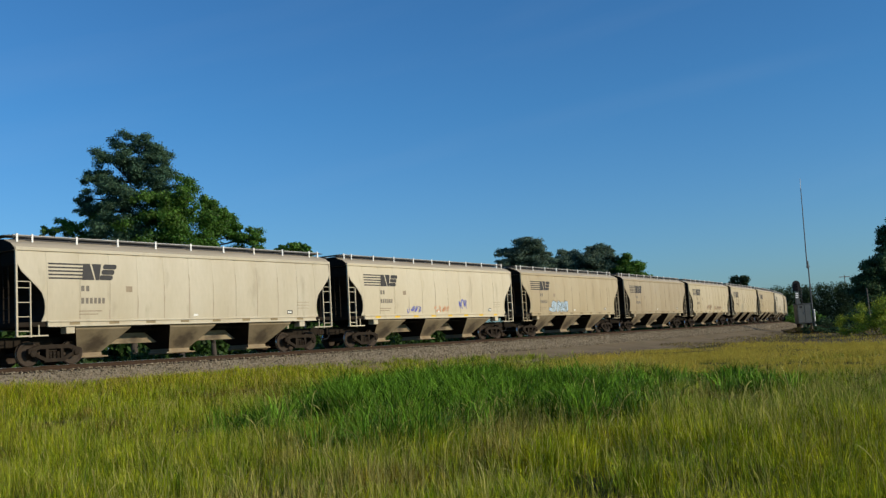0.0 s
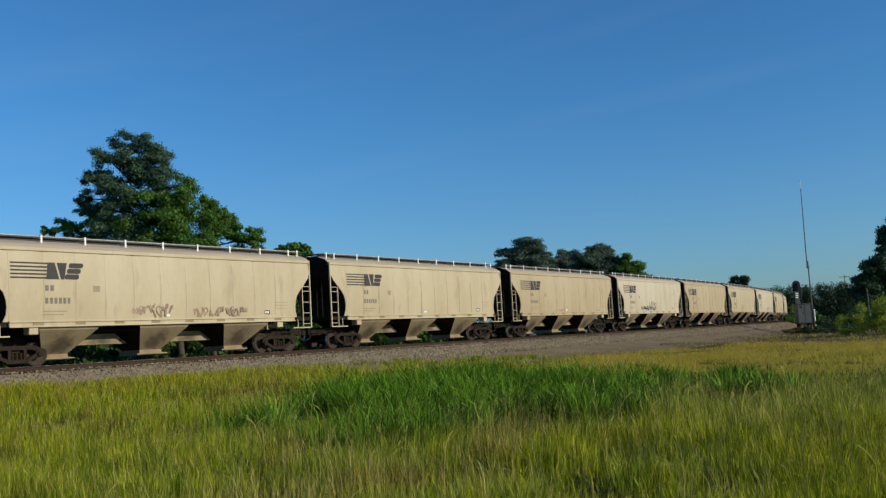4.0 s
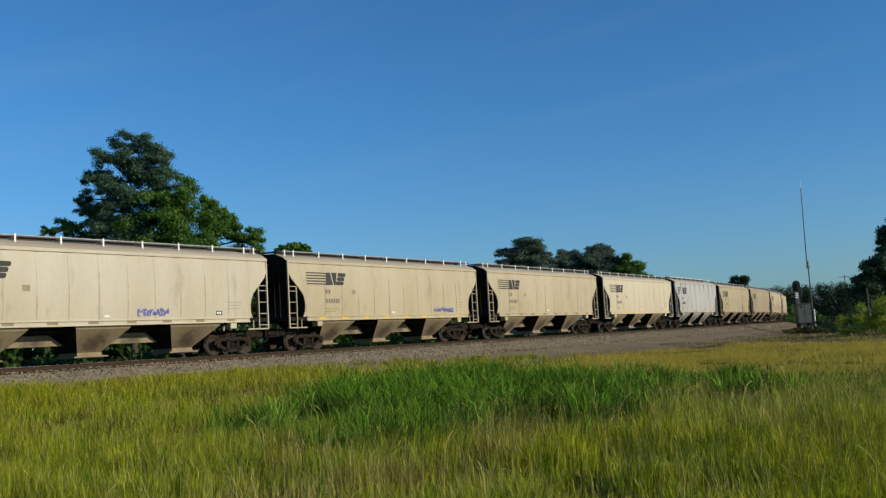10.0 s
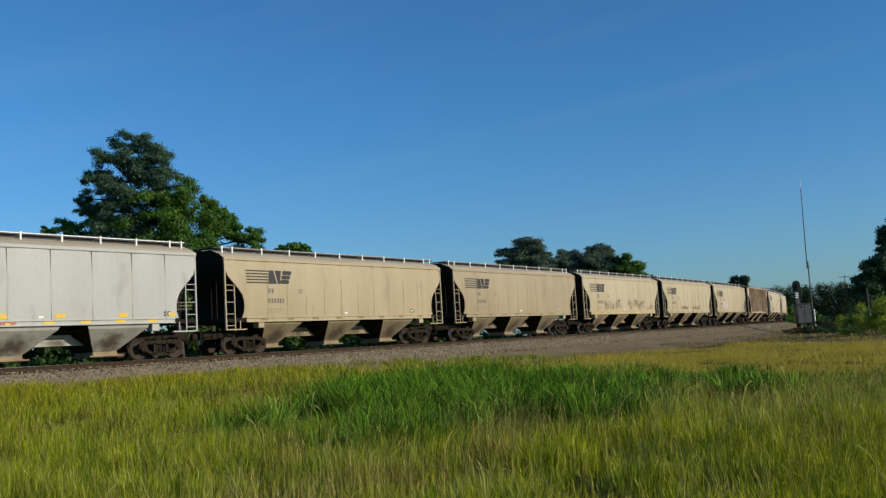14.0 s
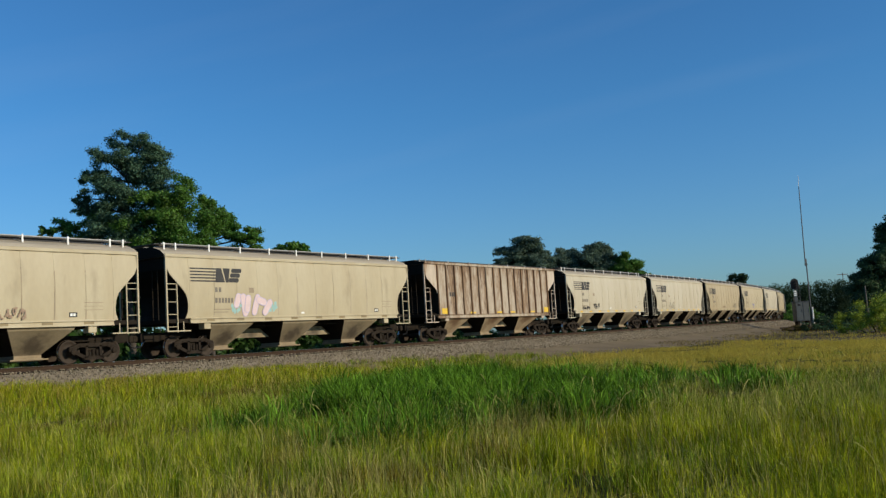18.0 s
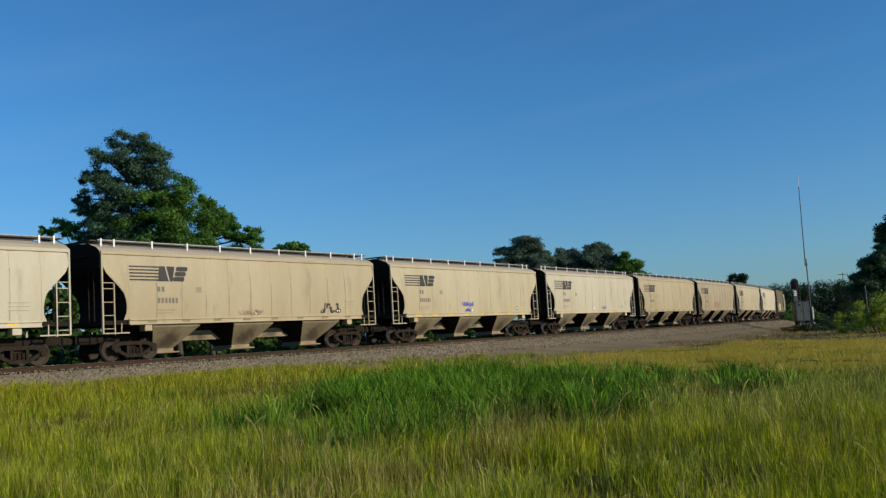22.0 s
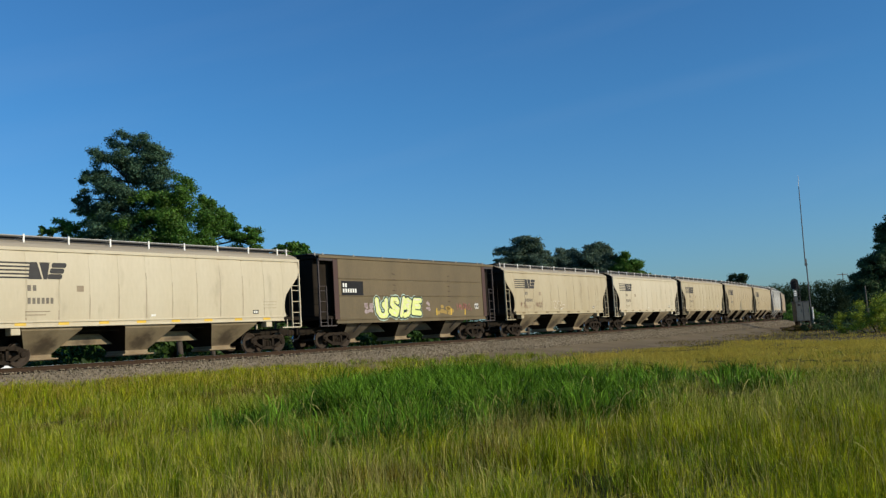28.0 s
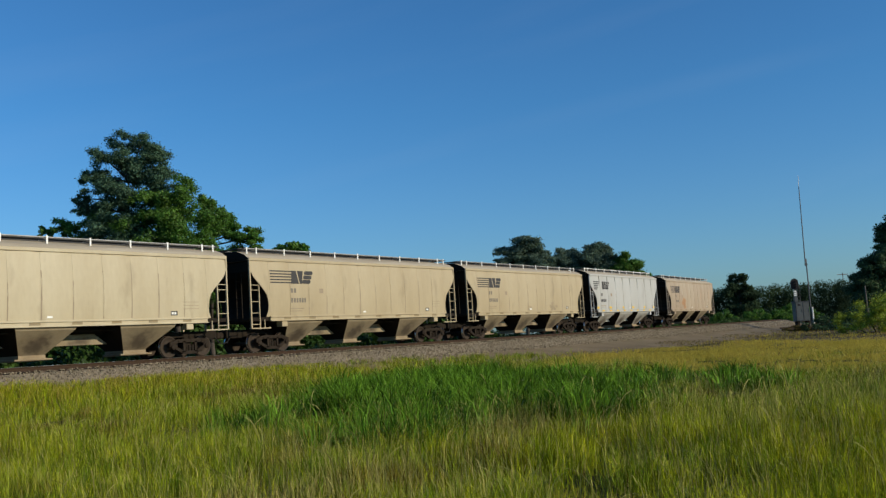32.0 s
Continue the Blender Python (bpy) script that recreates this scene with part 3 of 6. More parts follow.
def car_body(sh, car):
    zs = np.linspace(sh.floor, sh.eave, 11)
    L_ = sh.length
    rows = []
    for z in zs:
        a = side_x(sh.tab, z)
        rows.append((a, L_ - a, sh.wide(z), z))
    # inner shell: far side, ends, floor
    bm = bmesh.new()
    vs = []
    for a, b, w, z in rows:
        vs.append([bm.verts.new(p) for p in ((a, -w + 0.02, z), (b, -w + 0.02, z), (b, w, z), (a, w, z))])
    for p, q_ in zip(vs, vs[1:]):
        for i in range(4):
            bm.faces.new((p[i], p[(i + 1) % 4], q_[(i + 1) % 4], q_[i]))
    bm.faces.new(vs[0])
    bm.faces.new(vs[-1])
    body = part("body", bm, sh.paint, car)
    # the ends take the shade between the cars as a near-black colour
    body.data.materials.append(SHADEDARK)
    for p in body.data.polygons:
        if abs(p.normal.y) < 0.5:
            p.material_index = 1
    # near side, panel by panel
    cuts = [0.0] + list(sh.seams[1:-1]) + [L_]
    for a, b in zip(cuts, cuts[1:]):
        bm = bmesh.new()
        nx = 6 if sh.belly else 3
        grid = []
        for z in zs:
            lo, hi = side_x(sh.tab, z), L_ - side_x(sh.tab, z)
            g0, g1 = min(max(a + 0.003, lo), hi), max(min(b - 0.003, hi), lo)
            if g1 < g0:
                g0 = g1 = lo if b < L_ / 2 else hi
            grid.append([bm.verts.new(sh.face(g0 + (g1 - g0) * i / nx, z)) for i in range(nx + 1)])
        for p, q_ in zip(grid, grid[1:]):
            for i in range(nx):
                bm.faces.new((p[i], p[i + 1], q_[i + 1], q_[i]))
        bmesh.ops.remove_doubles(bm, verts=bm.verts, dist=0.003)
        r = bmesh.ops.extrude_face_region(bm, geom=list(bm.faces))
        bmesh.ops.translate(bm, verts=[v for v in r["geom"] if isinstance(v, bmesh.types.BMVert)], vec=(0, 0.018, 0))
        part("side_panel", bm, sh.paint, car)
    # roof with a rounded shoulder
    e = sh.eave
    sec = [(-sh.wide(e) - 0.03, e - 0.02), (-sh.wide(e) - 0.03, e + 0.07), (-1.3, e + 0.07 + (sh.rise - 0.07) * 0.44), (-0.8, e + sh.rise * 0.88), (0, e + sh.rise), (0.8, e + sh.rise * 0.88), (1.3, e + 0.07 + (sh.rise - 0.07) * 0.44),
           (sh.wide(e) + 0.03, e + 0.07), (sh.wide(e) + 0.03, e - 0.02)]
    bm = bmesh.new()
    ends = [[bm.verts.new((x, y, z)) for y, z in sec] for x in (-0.02, L_ + 0.02)]
    for i in range(len(sec)):
        bm.faces.new((ends[0][i], ends[1][i], ends[1][(i + 1) % len(sec)], ends[0][(i + 1) % len(sec)]))
    bm.faces.new(ends[0])
    bm.faces.new(ends[1])
    roof = part("roof", bm, sh.roof, car, "dust-greyed roof")
    # roof ends get the same painted shade
    roof.data.materials.append(SHADEDARK)
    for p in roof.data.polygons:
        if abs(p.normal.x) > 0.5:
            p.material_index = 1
    for y in (-sh.wide(e) - 0.045, sh.wide(e) + 0.045):
        part("eave_strip", box(bmesh.new(), 0.0, L_, y - 0.03, y + 0.03, e - 0.03, e + 0.11, 0.012), sh.paint, car)
    return body


def car_top(sh, car, n_bracket=11, style="tall"):
    e, L_ = sh.eave, sh.length
    part("hatch_cover", box(bmesh.new(), 0.7, L_ - 0.7, -0.3, 0.3, e + sh.rise - 0.02, e + sh.rise + 0.08, 0.03), GRATE, car)
    h = sh.rise + (0.07 if style == "low" else 0.10)
    rim = {"tall": EDGEGREY, "white": WHITE, "low": GRATE}[style]
    for y in (-0.78, 0.78):
        bm = bmesh.new()
        for dy in (-0.25, -0.125, 0.0, 0.125, 0.25):
            box(bm, 0.2, L_ - 0.2, y + dy - 0.02, y + dy + 0.02, e + h - 0.07, e + h)
        for i in range(24):
            x = 0.22 + (L_ - 0.44) * i / 23
            box(bm, x - 0.012, x + 0.012, y - 0.25, y + 0.25, e + h - 0.035, e + h - 0.006)
        part("running_board", bm, GRATE, car, "dark steel grating walkway")
        part("walkway_edge", box(bmesh.new(), 0.2, L_ - 0.2, y - 0.29, y - 0.262, e + h - 0.028, e + h + 0.008), rim, car)
        if y > 0:
            continue
        xs = [0.35, 0.95] + [0.95 + (L_ - 1.9) * i / (n_bracket - 3) for i in range(1, n_bracket - 3)] + [L_ - 0.95, L_ - 0.35]
        for x in xs:
            bm = box(bmesh.new(), x - 0.035, x + 0.035, y - 0.31, y - 0.27, e + h - (0.30 if sh.rise > 0.3 else 0.14), e + h + 0.05)
            box(bm, x - 0.035, x + 0.035, y - 0.30, y + 0.25, e + h - 0.075, e + h - 0.045)
            part("walkway_bracket", bm, GALV if style == "low" else WHITE, car)
    for x in (0.1, L_ - 0.1):
        bm = rod(bmesh.new(), (x, -1.0, e + h - 0.02), (x, 1.0, e + h - 0.02), 0.025)
        part("end_walkway", box(bm, x - 0.2, x + 0.2, -1.0, 1.0, e + h - 0.05, e + h - 0.02), GRATE, car)


def car_ends(sh, car, post, frame_paint=None):
    """Corner posts, ladders, end platforms and couplers."""
    L_, e = sh.length, sh.eave
    p_ = frame_paint or sh.paint
    for end in (0, 1):
        sx = (lambda x: x) if end == 0 else (lambda x: L_ - x)
        for y in (-1.53, 1.53):
            part("corner_post", box(bmesh.new(), sx(0.04) - 0.035, sx(0.04) + 0.035, y - 0.04, y + 0.04, 1.1, e + 0.05), p_, car)
            if y > 0:
                continue
            bm = box(bmesh.new(), sx(0.57) - 0.024, sx(0.57) + 0.024, y - 0.03, y + 0.03, 1.05, 3.1)
            for z in (1.1, 1.28, 1.80, 2.32, 2.85, 3.08):
                rod(bm, (sx(0.04), y, z), (sx(0.57), y, z), 0.019, 6)
            part("ladder", bm, p_, car, "steel end ladder")
        a, b = sorted((sx(-0.02), sx(1.75)))
        # shade under the car's end is painted into the platform
        part("end_platform", box(bmesh.new(), a, b, -1.5, 1.5, 1.44, 1.60), SHADEDARK, car)
        a, b = sorted((sx(0.02), sx(1.25)))
        bm = box(bmesh.new(), a, b, -1.55, -1.40, 1.08, 1.13)
        box(bm, sx(0.9) - 0.02, sx(0.9) + 0.02, -1.52, -1.48, 1.1, 1.5)
        part("side_step", bm, p_, car)
        a, b = sorted((sx(1.95), sx(2.32)))
        part("jacking_pad", box(bmesh.new(), a, b, -1.58, -1.2, 1.15, 1.46, 0.02), p_, car)
        a, b = sorted((sx(-0.35), sx(2.6)))
        # draft sill coloured dark for the shade beneath the car
        part("draft_sill", box(bmesh.new(), a, b, -0.3, 0.3, 0.72, 1.10, 0.03), SHADEDARK, car)
        bm = box(bmesh.new(), *sorted((sx(-0.62), sx(-0.3))), -0.12, 0.12, 0.76, 0.98, 0.03)
        box(bm, *sorted((sx(-0.68), sx(-0.45))), -0.2, 0.08, 0.72, 1.02, 0.05)
        part("coupler", bm, GRIME, car)
        bm = bmesh.new()
        pts = [(sx(-0.2), -0.35, 0.8), (sx(-0.4), -0.38, 0.55), (sx(-0.62), -0.3, 0.5)]
        for a_, b_ in zip(pts, pts[1:]):
            rod(bm, a_, b_, 0.025, 6)
        part("air_hose", bm, BLACK, car)
        bm = bmesh.new()
        for y in (-0.9, -0.55):
            rod(bm, (sx(0.1), y, 1.5), (sx(0.1), y, e), 0.03, 6)
        for z in np.arange(1.7, 4.2, 0.4):
            rod(bm, (sx(0.1), -0.9, z), (sx(0.1), -0.55, z), 0.02, 6)
        # ladder and brace carry the end's shade in their colour
        part("end_ladder", bm, SHADEDARK, car)
        part("end_brace", rod(bmesh.new(), (sx(0.1), 0.6, 1.5), (sx(0.1), 0.6, e), 0.04, 6), SHADEDARK, car)
        # slope sheet under the body's end
        bm = bmesh.new()
        v = [bm.verts.new((sx(x), y, z)) for x, z in ((1.1, 1.7), (2.5, 1.30), (2.5, 1.62)) for y in (-1.35, 1.35)]
        for f in ((0, 1, 3, 2), (2, 3, 5, 4), (4, 5, 1, 0), (0, 2, 4), (1, 5, 3)):
            bm.faces.new([v[i] for i in f])
        part("bolster_web", bm, post, car)


def car_under(sh, car, bay_paint):
    L_ = sh.length
    for y in (-1.56, 1.56):
        bm = box(bmesh.new(), 1.2, L_ - 1.2, y - 0.04, y + 0.04, sh.floor - 0.19, sh.floor + 0.03, 0.012)
        part("side_sill", bm, sh.paint, car)
        for z in (sh.floor - 0.015, sh.floor - 0.19):
            part("sill_flange", box(bmesh.new(), 1.2, L_ - 1.2, y - (0.09 if y < 0 else 0.04), y + (0.04 if y < 0 else 0.09), z - 0.016, z + 0.016), sh.paint, car)
    # shade under the floor is put into the sill's near-black colour
    part("centre_sill", box(bmesh.new(), 2.4, L_ - 2.4, -0.28, 0.28, 1.12, 1.42, 0.03), SHADEDARK, car)
    for (a, b) in sh.bays:
        c = (a + b) / 2 - 0.08
        bm = bmesh.new()
        top = [(a, -1.53, 1.44), (b, -1.53, 1.44), (b, 1.53, 1.44), (a, 1.53, 1.44)]
        mid = [(a + 0.06, -1.48, 1.30), (b - 0.06, -1.48, 1.30), (b - 0.06, 1.48, 1.30), (a + 0.06, 1.48, 1.30)]
        low = [(c - 0.52, -0.60, 0.42), (c + 0.52, -0.60, 0.42), (c + 0.52, 0.60, 0.42), (c - 0.52, 0.60, 0.42)]
        rings = [[bm.verts.new(p) for p in r] for r in (top, mid, low)]
        for p, q_ in zip(rings, rings[1:]):
            for i in range(4):
                bm.faces.new((p[i], p[(i + 1) % 4], q_[(i + 1) % 4], q_[i]))
        bm.faces.new(rings[0])
        bm.faces.new(rings[-1])
        bay = part("hopper_bay", bm, bay_paint, car, "dusty sloped discharge hopper")
        # the bay's sloped end faces have their shade painted on
        bay.data.materials.append(SHADEDARK)
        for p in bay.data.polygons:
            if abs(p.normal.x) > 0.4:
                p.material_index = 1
        bm = box(bmesh.new(), c - 0.60, c + 0.60, -0.70, 0.70, 0.20, 0.30, 0.02)
        box(bm, c - 0.54, c + 0.54, -0.63, 0.63, 0.30, 0.42)
        rod(bm, (c - 0.75, -0.73, 0.25), (c + 0.75, -0.73, 0.25), 0.03)
        part("outlet_gate", bm, DUST, bay, "sliding outlet gate")
    # ridge sheets that close the floor between the bays
    for (a, b), (a2, b2) in zip(sh.bays, sh.bays[1:]):
        m_ = (b + a2) / 2
        bm = bmesh.new()
        v = [bm.verts.new((x, y, z)) for y in (-0.34, 0.34) for x, z in ((m_ - 1.15, 0.72), (m_ + 1.15, 0.72), (m_ + 0.55, 1.14), (m_ - 0.55, 1.14))]
        for f in ((0, 1, 2, 3), (7, 6, 5, 4), (0, 4, 5, 1), (1, 5, 6, 2), (2, 6, 7, 3), (3, 7, 4, 0)):
            bm.faces.new([v[i] for i in f])
        part("ridge_hood", bm, bay_paint, car)
    bm = rod(bmesh.new(), (3.0, -1.0, 1.24), (L_ - 3.0, -1.0, 1.24), 0.025, 6)
    part("brake_pipe", bm, GRIME, car)


def lettering(sh, car, x, z, style):
    """Maker's mark as stripes and blocks, and bars for the writing under it."""
    for i in range(5):
        zz = z - i * (0.14 if style == "broken" else 0.135)
        if style == "broken":
            bm = decal(bmesh.new(), sh, x + 0.02, x + 1.25 - i * 0.14, zz - 0.08, zz, slant=-0.03)
        else:
            bm = decal(bmesh.new(), sh, x, x + 1.47, zz - 0.06, zz)
        part("logo_stripe", bm, INK, car, "black stripe of the maker's mark")
    x2 = x + (1.48 if style != "broken" else 1.75)
    # a dark leaning block slit on the slant, and a leaning stack of three bars
    lean_ = lambda pts: [(px_ + 0.22 * (pz_ - z + 0.6), pz_) for px_, pz_ in pts]
    bm = patch(bmesh.new(), sh, lean_([(x2 - 0.16, z + 0.01), (x2 + 0.12, z + 0.01), (x2 + 0.42, z - 0.62), (x2 - 0.10, z - 0.62)]))
    patch(bm, sh, lean_([(x2 + 0.20, z + 0.01), (x2 + 0.62, z + 0.01), (x2 + 0.62, z - 0.62), (x2 + 0.48, z - 0.62)]))
    part("logo_block", bm, INK, car, "bold black block of the maker's mark")
    for i_, (a_, b_) in enumerate(((0.72, 1.32), (0.68, 1.26), (0.62, 1.22))):
        zz = z + 0.01 - i_ * 0.215
        bm = patch(bmesh.new(), sh, lean_([(x2 + a_ + 0.05, zz), (x2 + b_ - 0.05, zz), (x2 + b_, zz - 0.06), (x2 + b_, zz - 0.14), (x2 + b_ - 0.05, zz - 0.19),
                                           (x2 + a_ + 0.05, zz - 0.19), (x2 + a_, zz - 0.14), (x2 + a_, zz - 0.06)]))
        part("logo_bar", bm, INK, car)
    tx = x + 1.33
    ink = INK if style == "broken" else PALEINK
    for i in range(2):
        part("mark_bar", decal(bmesh.new(), sh, tx + i * 0.20, tx + 0.13 + i * 0.20, 2.74, 2.95), ink, car)
    for i in range(6):
        part("mark_bar", decal(bmesh.new(), sh, tx + i * 0.178, tx + 0.115 + i * 0.178, 2.27, 2.49), ink, car)
    for i, w_ in enumerate((0.95, 0.8)):
        part("data_line", decal(bmesh.new(), sh, tx - 0.08, tx - 0.08 + w_, 1.97 - i * 0.12, 2.005 - i * 0.12), SEAM, car)
    for i in range(3):
        part("data_line", decal(bmesh.new(), sh, 14.1, 14.9, 2.3 - i * 0.14, 2.318 - i * 0.14), SEAM, car)
    part("faded_stencil", decal(bmesh.new(), sh, x + 3.3, x + 3.6, 2.72, 2.95), SEAM, car)


def seams(sh, car, seed, strong=1.0):
    """Dark lines along the weld seams, wider at the foot."""
    rng = random.Random(seed)
    for x in sh.seams[2:-2]:
        top = 3.62 - rng.random() ** 2 * 1.3
        w = 0.020 + 0.016 * rng.random() * strong
        n = 7
        lft = [(x - w * (0.35 + 0.65 * math.sin(math.pi * min(i / n + 0.15, 0.5))) + rng.uniform(-0.004, 0.004), top + (1.68 - top) * i / n) for i in range(n + 1)]
        rgt = [(x + w * (0.35 + 0.65 * math.sin(math.pi * min(i / n + 0.15, 0.5))) + rng.uniform(-0.004, 0.004), top + (1.68 - top) * i / n) for i in range(n + 1)]
        part("dirty_seam", patch(bmesh.new(), sh, lft + rgt[::-1], 0.004), SEAM, car)


def small_marks(sh, car):
    bm = decal(bmesh.new(), sh, 13.46, 13.80, 1.76, 1.94, 0.008)
    part("inspection_stencil", bm, INK, car, "small black inspection stencil")
    for i in range(2):
        part("stencil_bar", decal(bmesh.new(), sh, 13.50 + i * 0.13, 13.60 + i * 0.13, 1.80, 1.90, 0.013), WHITE, car)
    part("data_tag", decal(bmesh.new(), sh, 7.94, 8.15, 1.74, 1.82, 0.009), WHITE, car, "small white tag")
    part("routing_plate", box(bmesh.new(), 1.55, 1.88, -1.56, -1.53, 1.70, 1.84), PALEINK, car)
    for x in np.linspace(2.3, sh.length - 2.3, 8):
        bm = box(bmesh.new(), x - 0.22, x + 0.22, -1.606, -1.60, sh.floor - 0.14, sh.floor - 0.03)
        part("reflective_strip", bm, YELLOW if sh.paint is PAINTS["white"] else OLDTAPE, car)


TAB_OVAL = ((1.62, 0.98), (1.70, 1.02), (1.85, 1.09), (2.10, 1.12), (2.40, 1.08), (2.67, 0.98), (2.90, 0.78), (3.13, 0.54), (3.40, 0.25), (3.62, 0.08), (4.4, 0.06))
TAB_DIAG = ((1.45, 1.30), (2.9, 1.27), (3.75, 0.06), (4.7, 0.04))
TAB_BROWN = ((1.30, 1.42), (4.8, 1.40))


def std_car(length=16.58, paint_="cream", logo="plain"):
    sh = Shape(length, 4.24, 1.62, TAB_OVAL, 0.09, [0.0, 1.2] + list(np.linspace(2.55, length - 2.4, 10)) + [length - 1.2, length],
               ((2.35, 4.88), (6.70, 9.2), (11.06, 13.78)), (1.78, length - 1.78), PAINTS[paint_])
    car = new("hopper_car")
    car_body(sh, car)
    car_top(sh, car)
    car_ends(sh, car, GRIME)
    car_under(sh, car, BAYDUST)
    for x in sh.trucks:
        make_truck(car, x)
    lettering(sh, car, 1.26, 3.79, logo)
    seams(sh, car, 3)
    small_marks(sh, car)
    return car, sh


def white_car():
    length = 15.2
    sh = Shape(length, 4.33, 1.66, TAB_OVAL, 0.05, [0.0, 1.88, 3.5, 5.17, 6.8, 8.49, 10.21, 12.0, 13.6, length],
               ((1.98, 4.8), (5.95, 8.85), (10.0, 12.8)), (1.55, length - 1.55), PAINTS["white"])
    car = new("hopper_car")
    car_body(sh, car)
    for x in sh.seams[1:-1]:
        part("panel_rib", box(bmesh.new(), x - 0.025, x + 0.025, -1.605, -1.55, 1.7, 4.28), PAINTS["white"], car)
    seams(sh, car, 5)
    car_top(sh, car, 11, "white")
    car_ends(sh, car, GALV)
    car_under(sh, car, BAYWHITE)
    for x in sh.trucks:
        make_truck(car, x)
    lettering(sh, car, 0.62, 3.88, "broken")
    small_marks(sh, car)
    for x in (1.1, 3.6, 6.4, 8.6, 11.3, 13.6):
        part("reflector", decal(bmesh.new(), sh, x, x + 0.42, 1.74, 1.9, 0.012), YELLOW, car, "yellow reflective sheet")
    return car, sh


def rusty_car():
    length = 16.24
    sh = Shape(length, 4.50, 1.52, TAB_DIAG, 0.0, [0.0, 1.28] + list(np.linspace(2.2, 14.0, 14)) + [14.95, length],
               ((2.27, 4.84), (6.56, 9.2), (10.86, 13.7)), (1.7, length - 1.6), RUSTPANEL, 0.18, RUSTDARK)
    car = new("hopper_car")
    car_body(sh, car)
    panels = [o for o in car.children if o.name.startswith("side_panel")]
    for i in (0, -1):
        panels[i].data.materials[0] = RUSTEND
    for x in sh.seams[1:-1]:
        part("side_rib", box(bmesh.new(), x - 0.05, x + 0.05, -1.68, -1.6, 1.5, 4.48, 0.015), RUSTDARK, car)
    car_top(sh, car, 9, "low")
    car_ends(sh, car, GRIME, RUSTEND)
    car_under(sh, car, BAYRUST)
    for x in sh.trucks:
        make_truck(car, x)
    for x in (1.5, 4.6, 7.8, 9.5, 12.2, 14.2):
        part("reflector", box(bmesh.new(), x + 0.1, x + 0.7, -1.62, -1.605, 1.56, 1.9 if x in (1.5, 14.2) else 1.66), YELLOW, car, "yellow reflective sheet")
    bm = bmesh.new()
    for i in range(3):
        decal(bm, sh, 2.5 + i * 0.2, 2.64 + i * 0.2, 2.6, 2.85)
    part("reporting_marks", bm, INK, car, "worn bars of reporting marks")
    return car, sh


def blob(cx, cz, rx, rz, n, rng, rough=0.18):
    return [(cx + rx * math.cos(2 * math.pi * i / n) * (1 + rng.uniform(-rough, rough)),
             cz + rz * math.sin(2 * math.pi * i / n) * (1 + rng.uniform(-rough, rough))) for i in range(n)]


def flat_mat(name, c):
    return mat(name, c, 0.5, 0.0, tuple(v * 0.8 for v in c), scale=4, mix=0.4, bump=0.0)


SPRAY = {"lemon": flat_mat("lemon_spray_paint", (0.70, 0.74, 0.26)), "black": INK, "blue": flat_mat("blue_spray_paint", (0.10, 0.12, 0.42)), "sky": flat_mat("pale_blue_spray_paint", (0.42, 0.52, 0.60)),
         "orange": flat_mat("orange_spray_paint", (0.62, 0.30, 0.16)), "red": flat_mat("red_spray_paint", (0.45, 0.14, 0.10)),
         "brown": flat_mat("brown_spray_paint", (0.30, 0.20, 0.13)), "white": WHITE, "buff": PAINTS["buff"], "chalk": flat_mat("chalky_spray_paint", (0.70, 0.64, 0.52)), "pale": PAINTS["pale"], "cream": PAINTS["cream"],
         "teal2": flat_mat("pale_teal_spray_paint", (0.30, 0.46, 0.42)), "blush": flat_mat("pale_pink_spray_paint", (0.66, 0.50, 0.48)), "ink_teal": flat_mat("dark_teal_spray_paint", (0.012, 0.032, 0.03)), "sky2": flat_mat("dull_blue_spray_paint", (0.36, 0.42, 0.42)), "rust": flat_mat("bleeding_rust", (0.36, 0.20, 0.095)), "grime": flat_mat("brown_grime", (0.29, 0.225, 0.135)), "mint": flat_mat("pale_mint_spray_paint", (0.50, 0.66, 0.56)), "ochre": flat_mat("ochre_spray_paint", (0.34, 0.22, 0.05)), "dusk": flat_mat("dusty_pink_spray_paint", (0.40, 0.31, 0.30)), "rose": flat_mat("faded_red_spray_paint", (0.30, 0.11, 0.09)), "lilac": flat_mat("lilac_spray_paint", (0.50, 0.42, 0.55))}


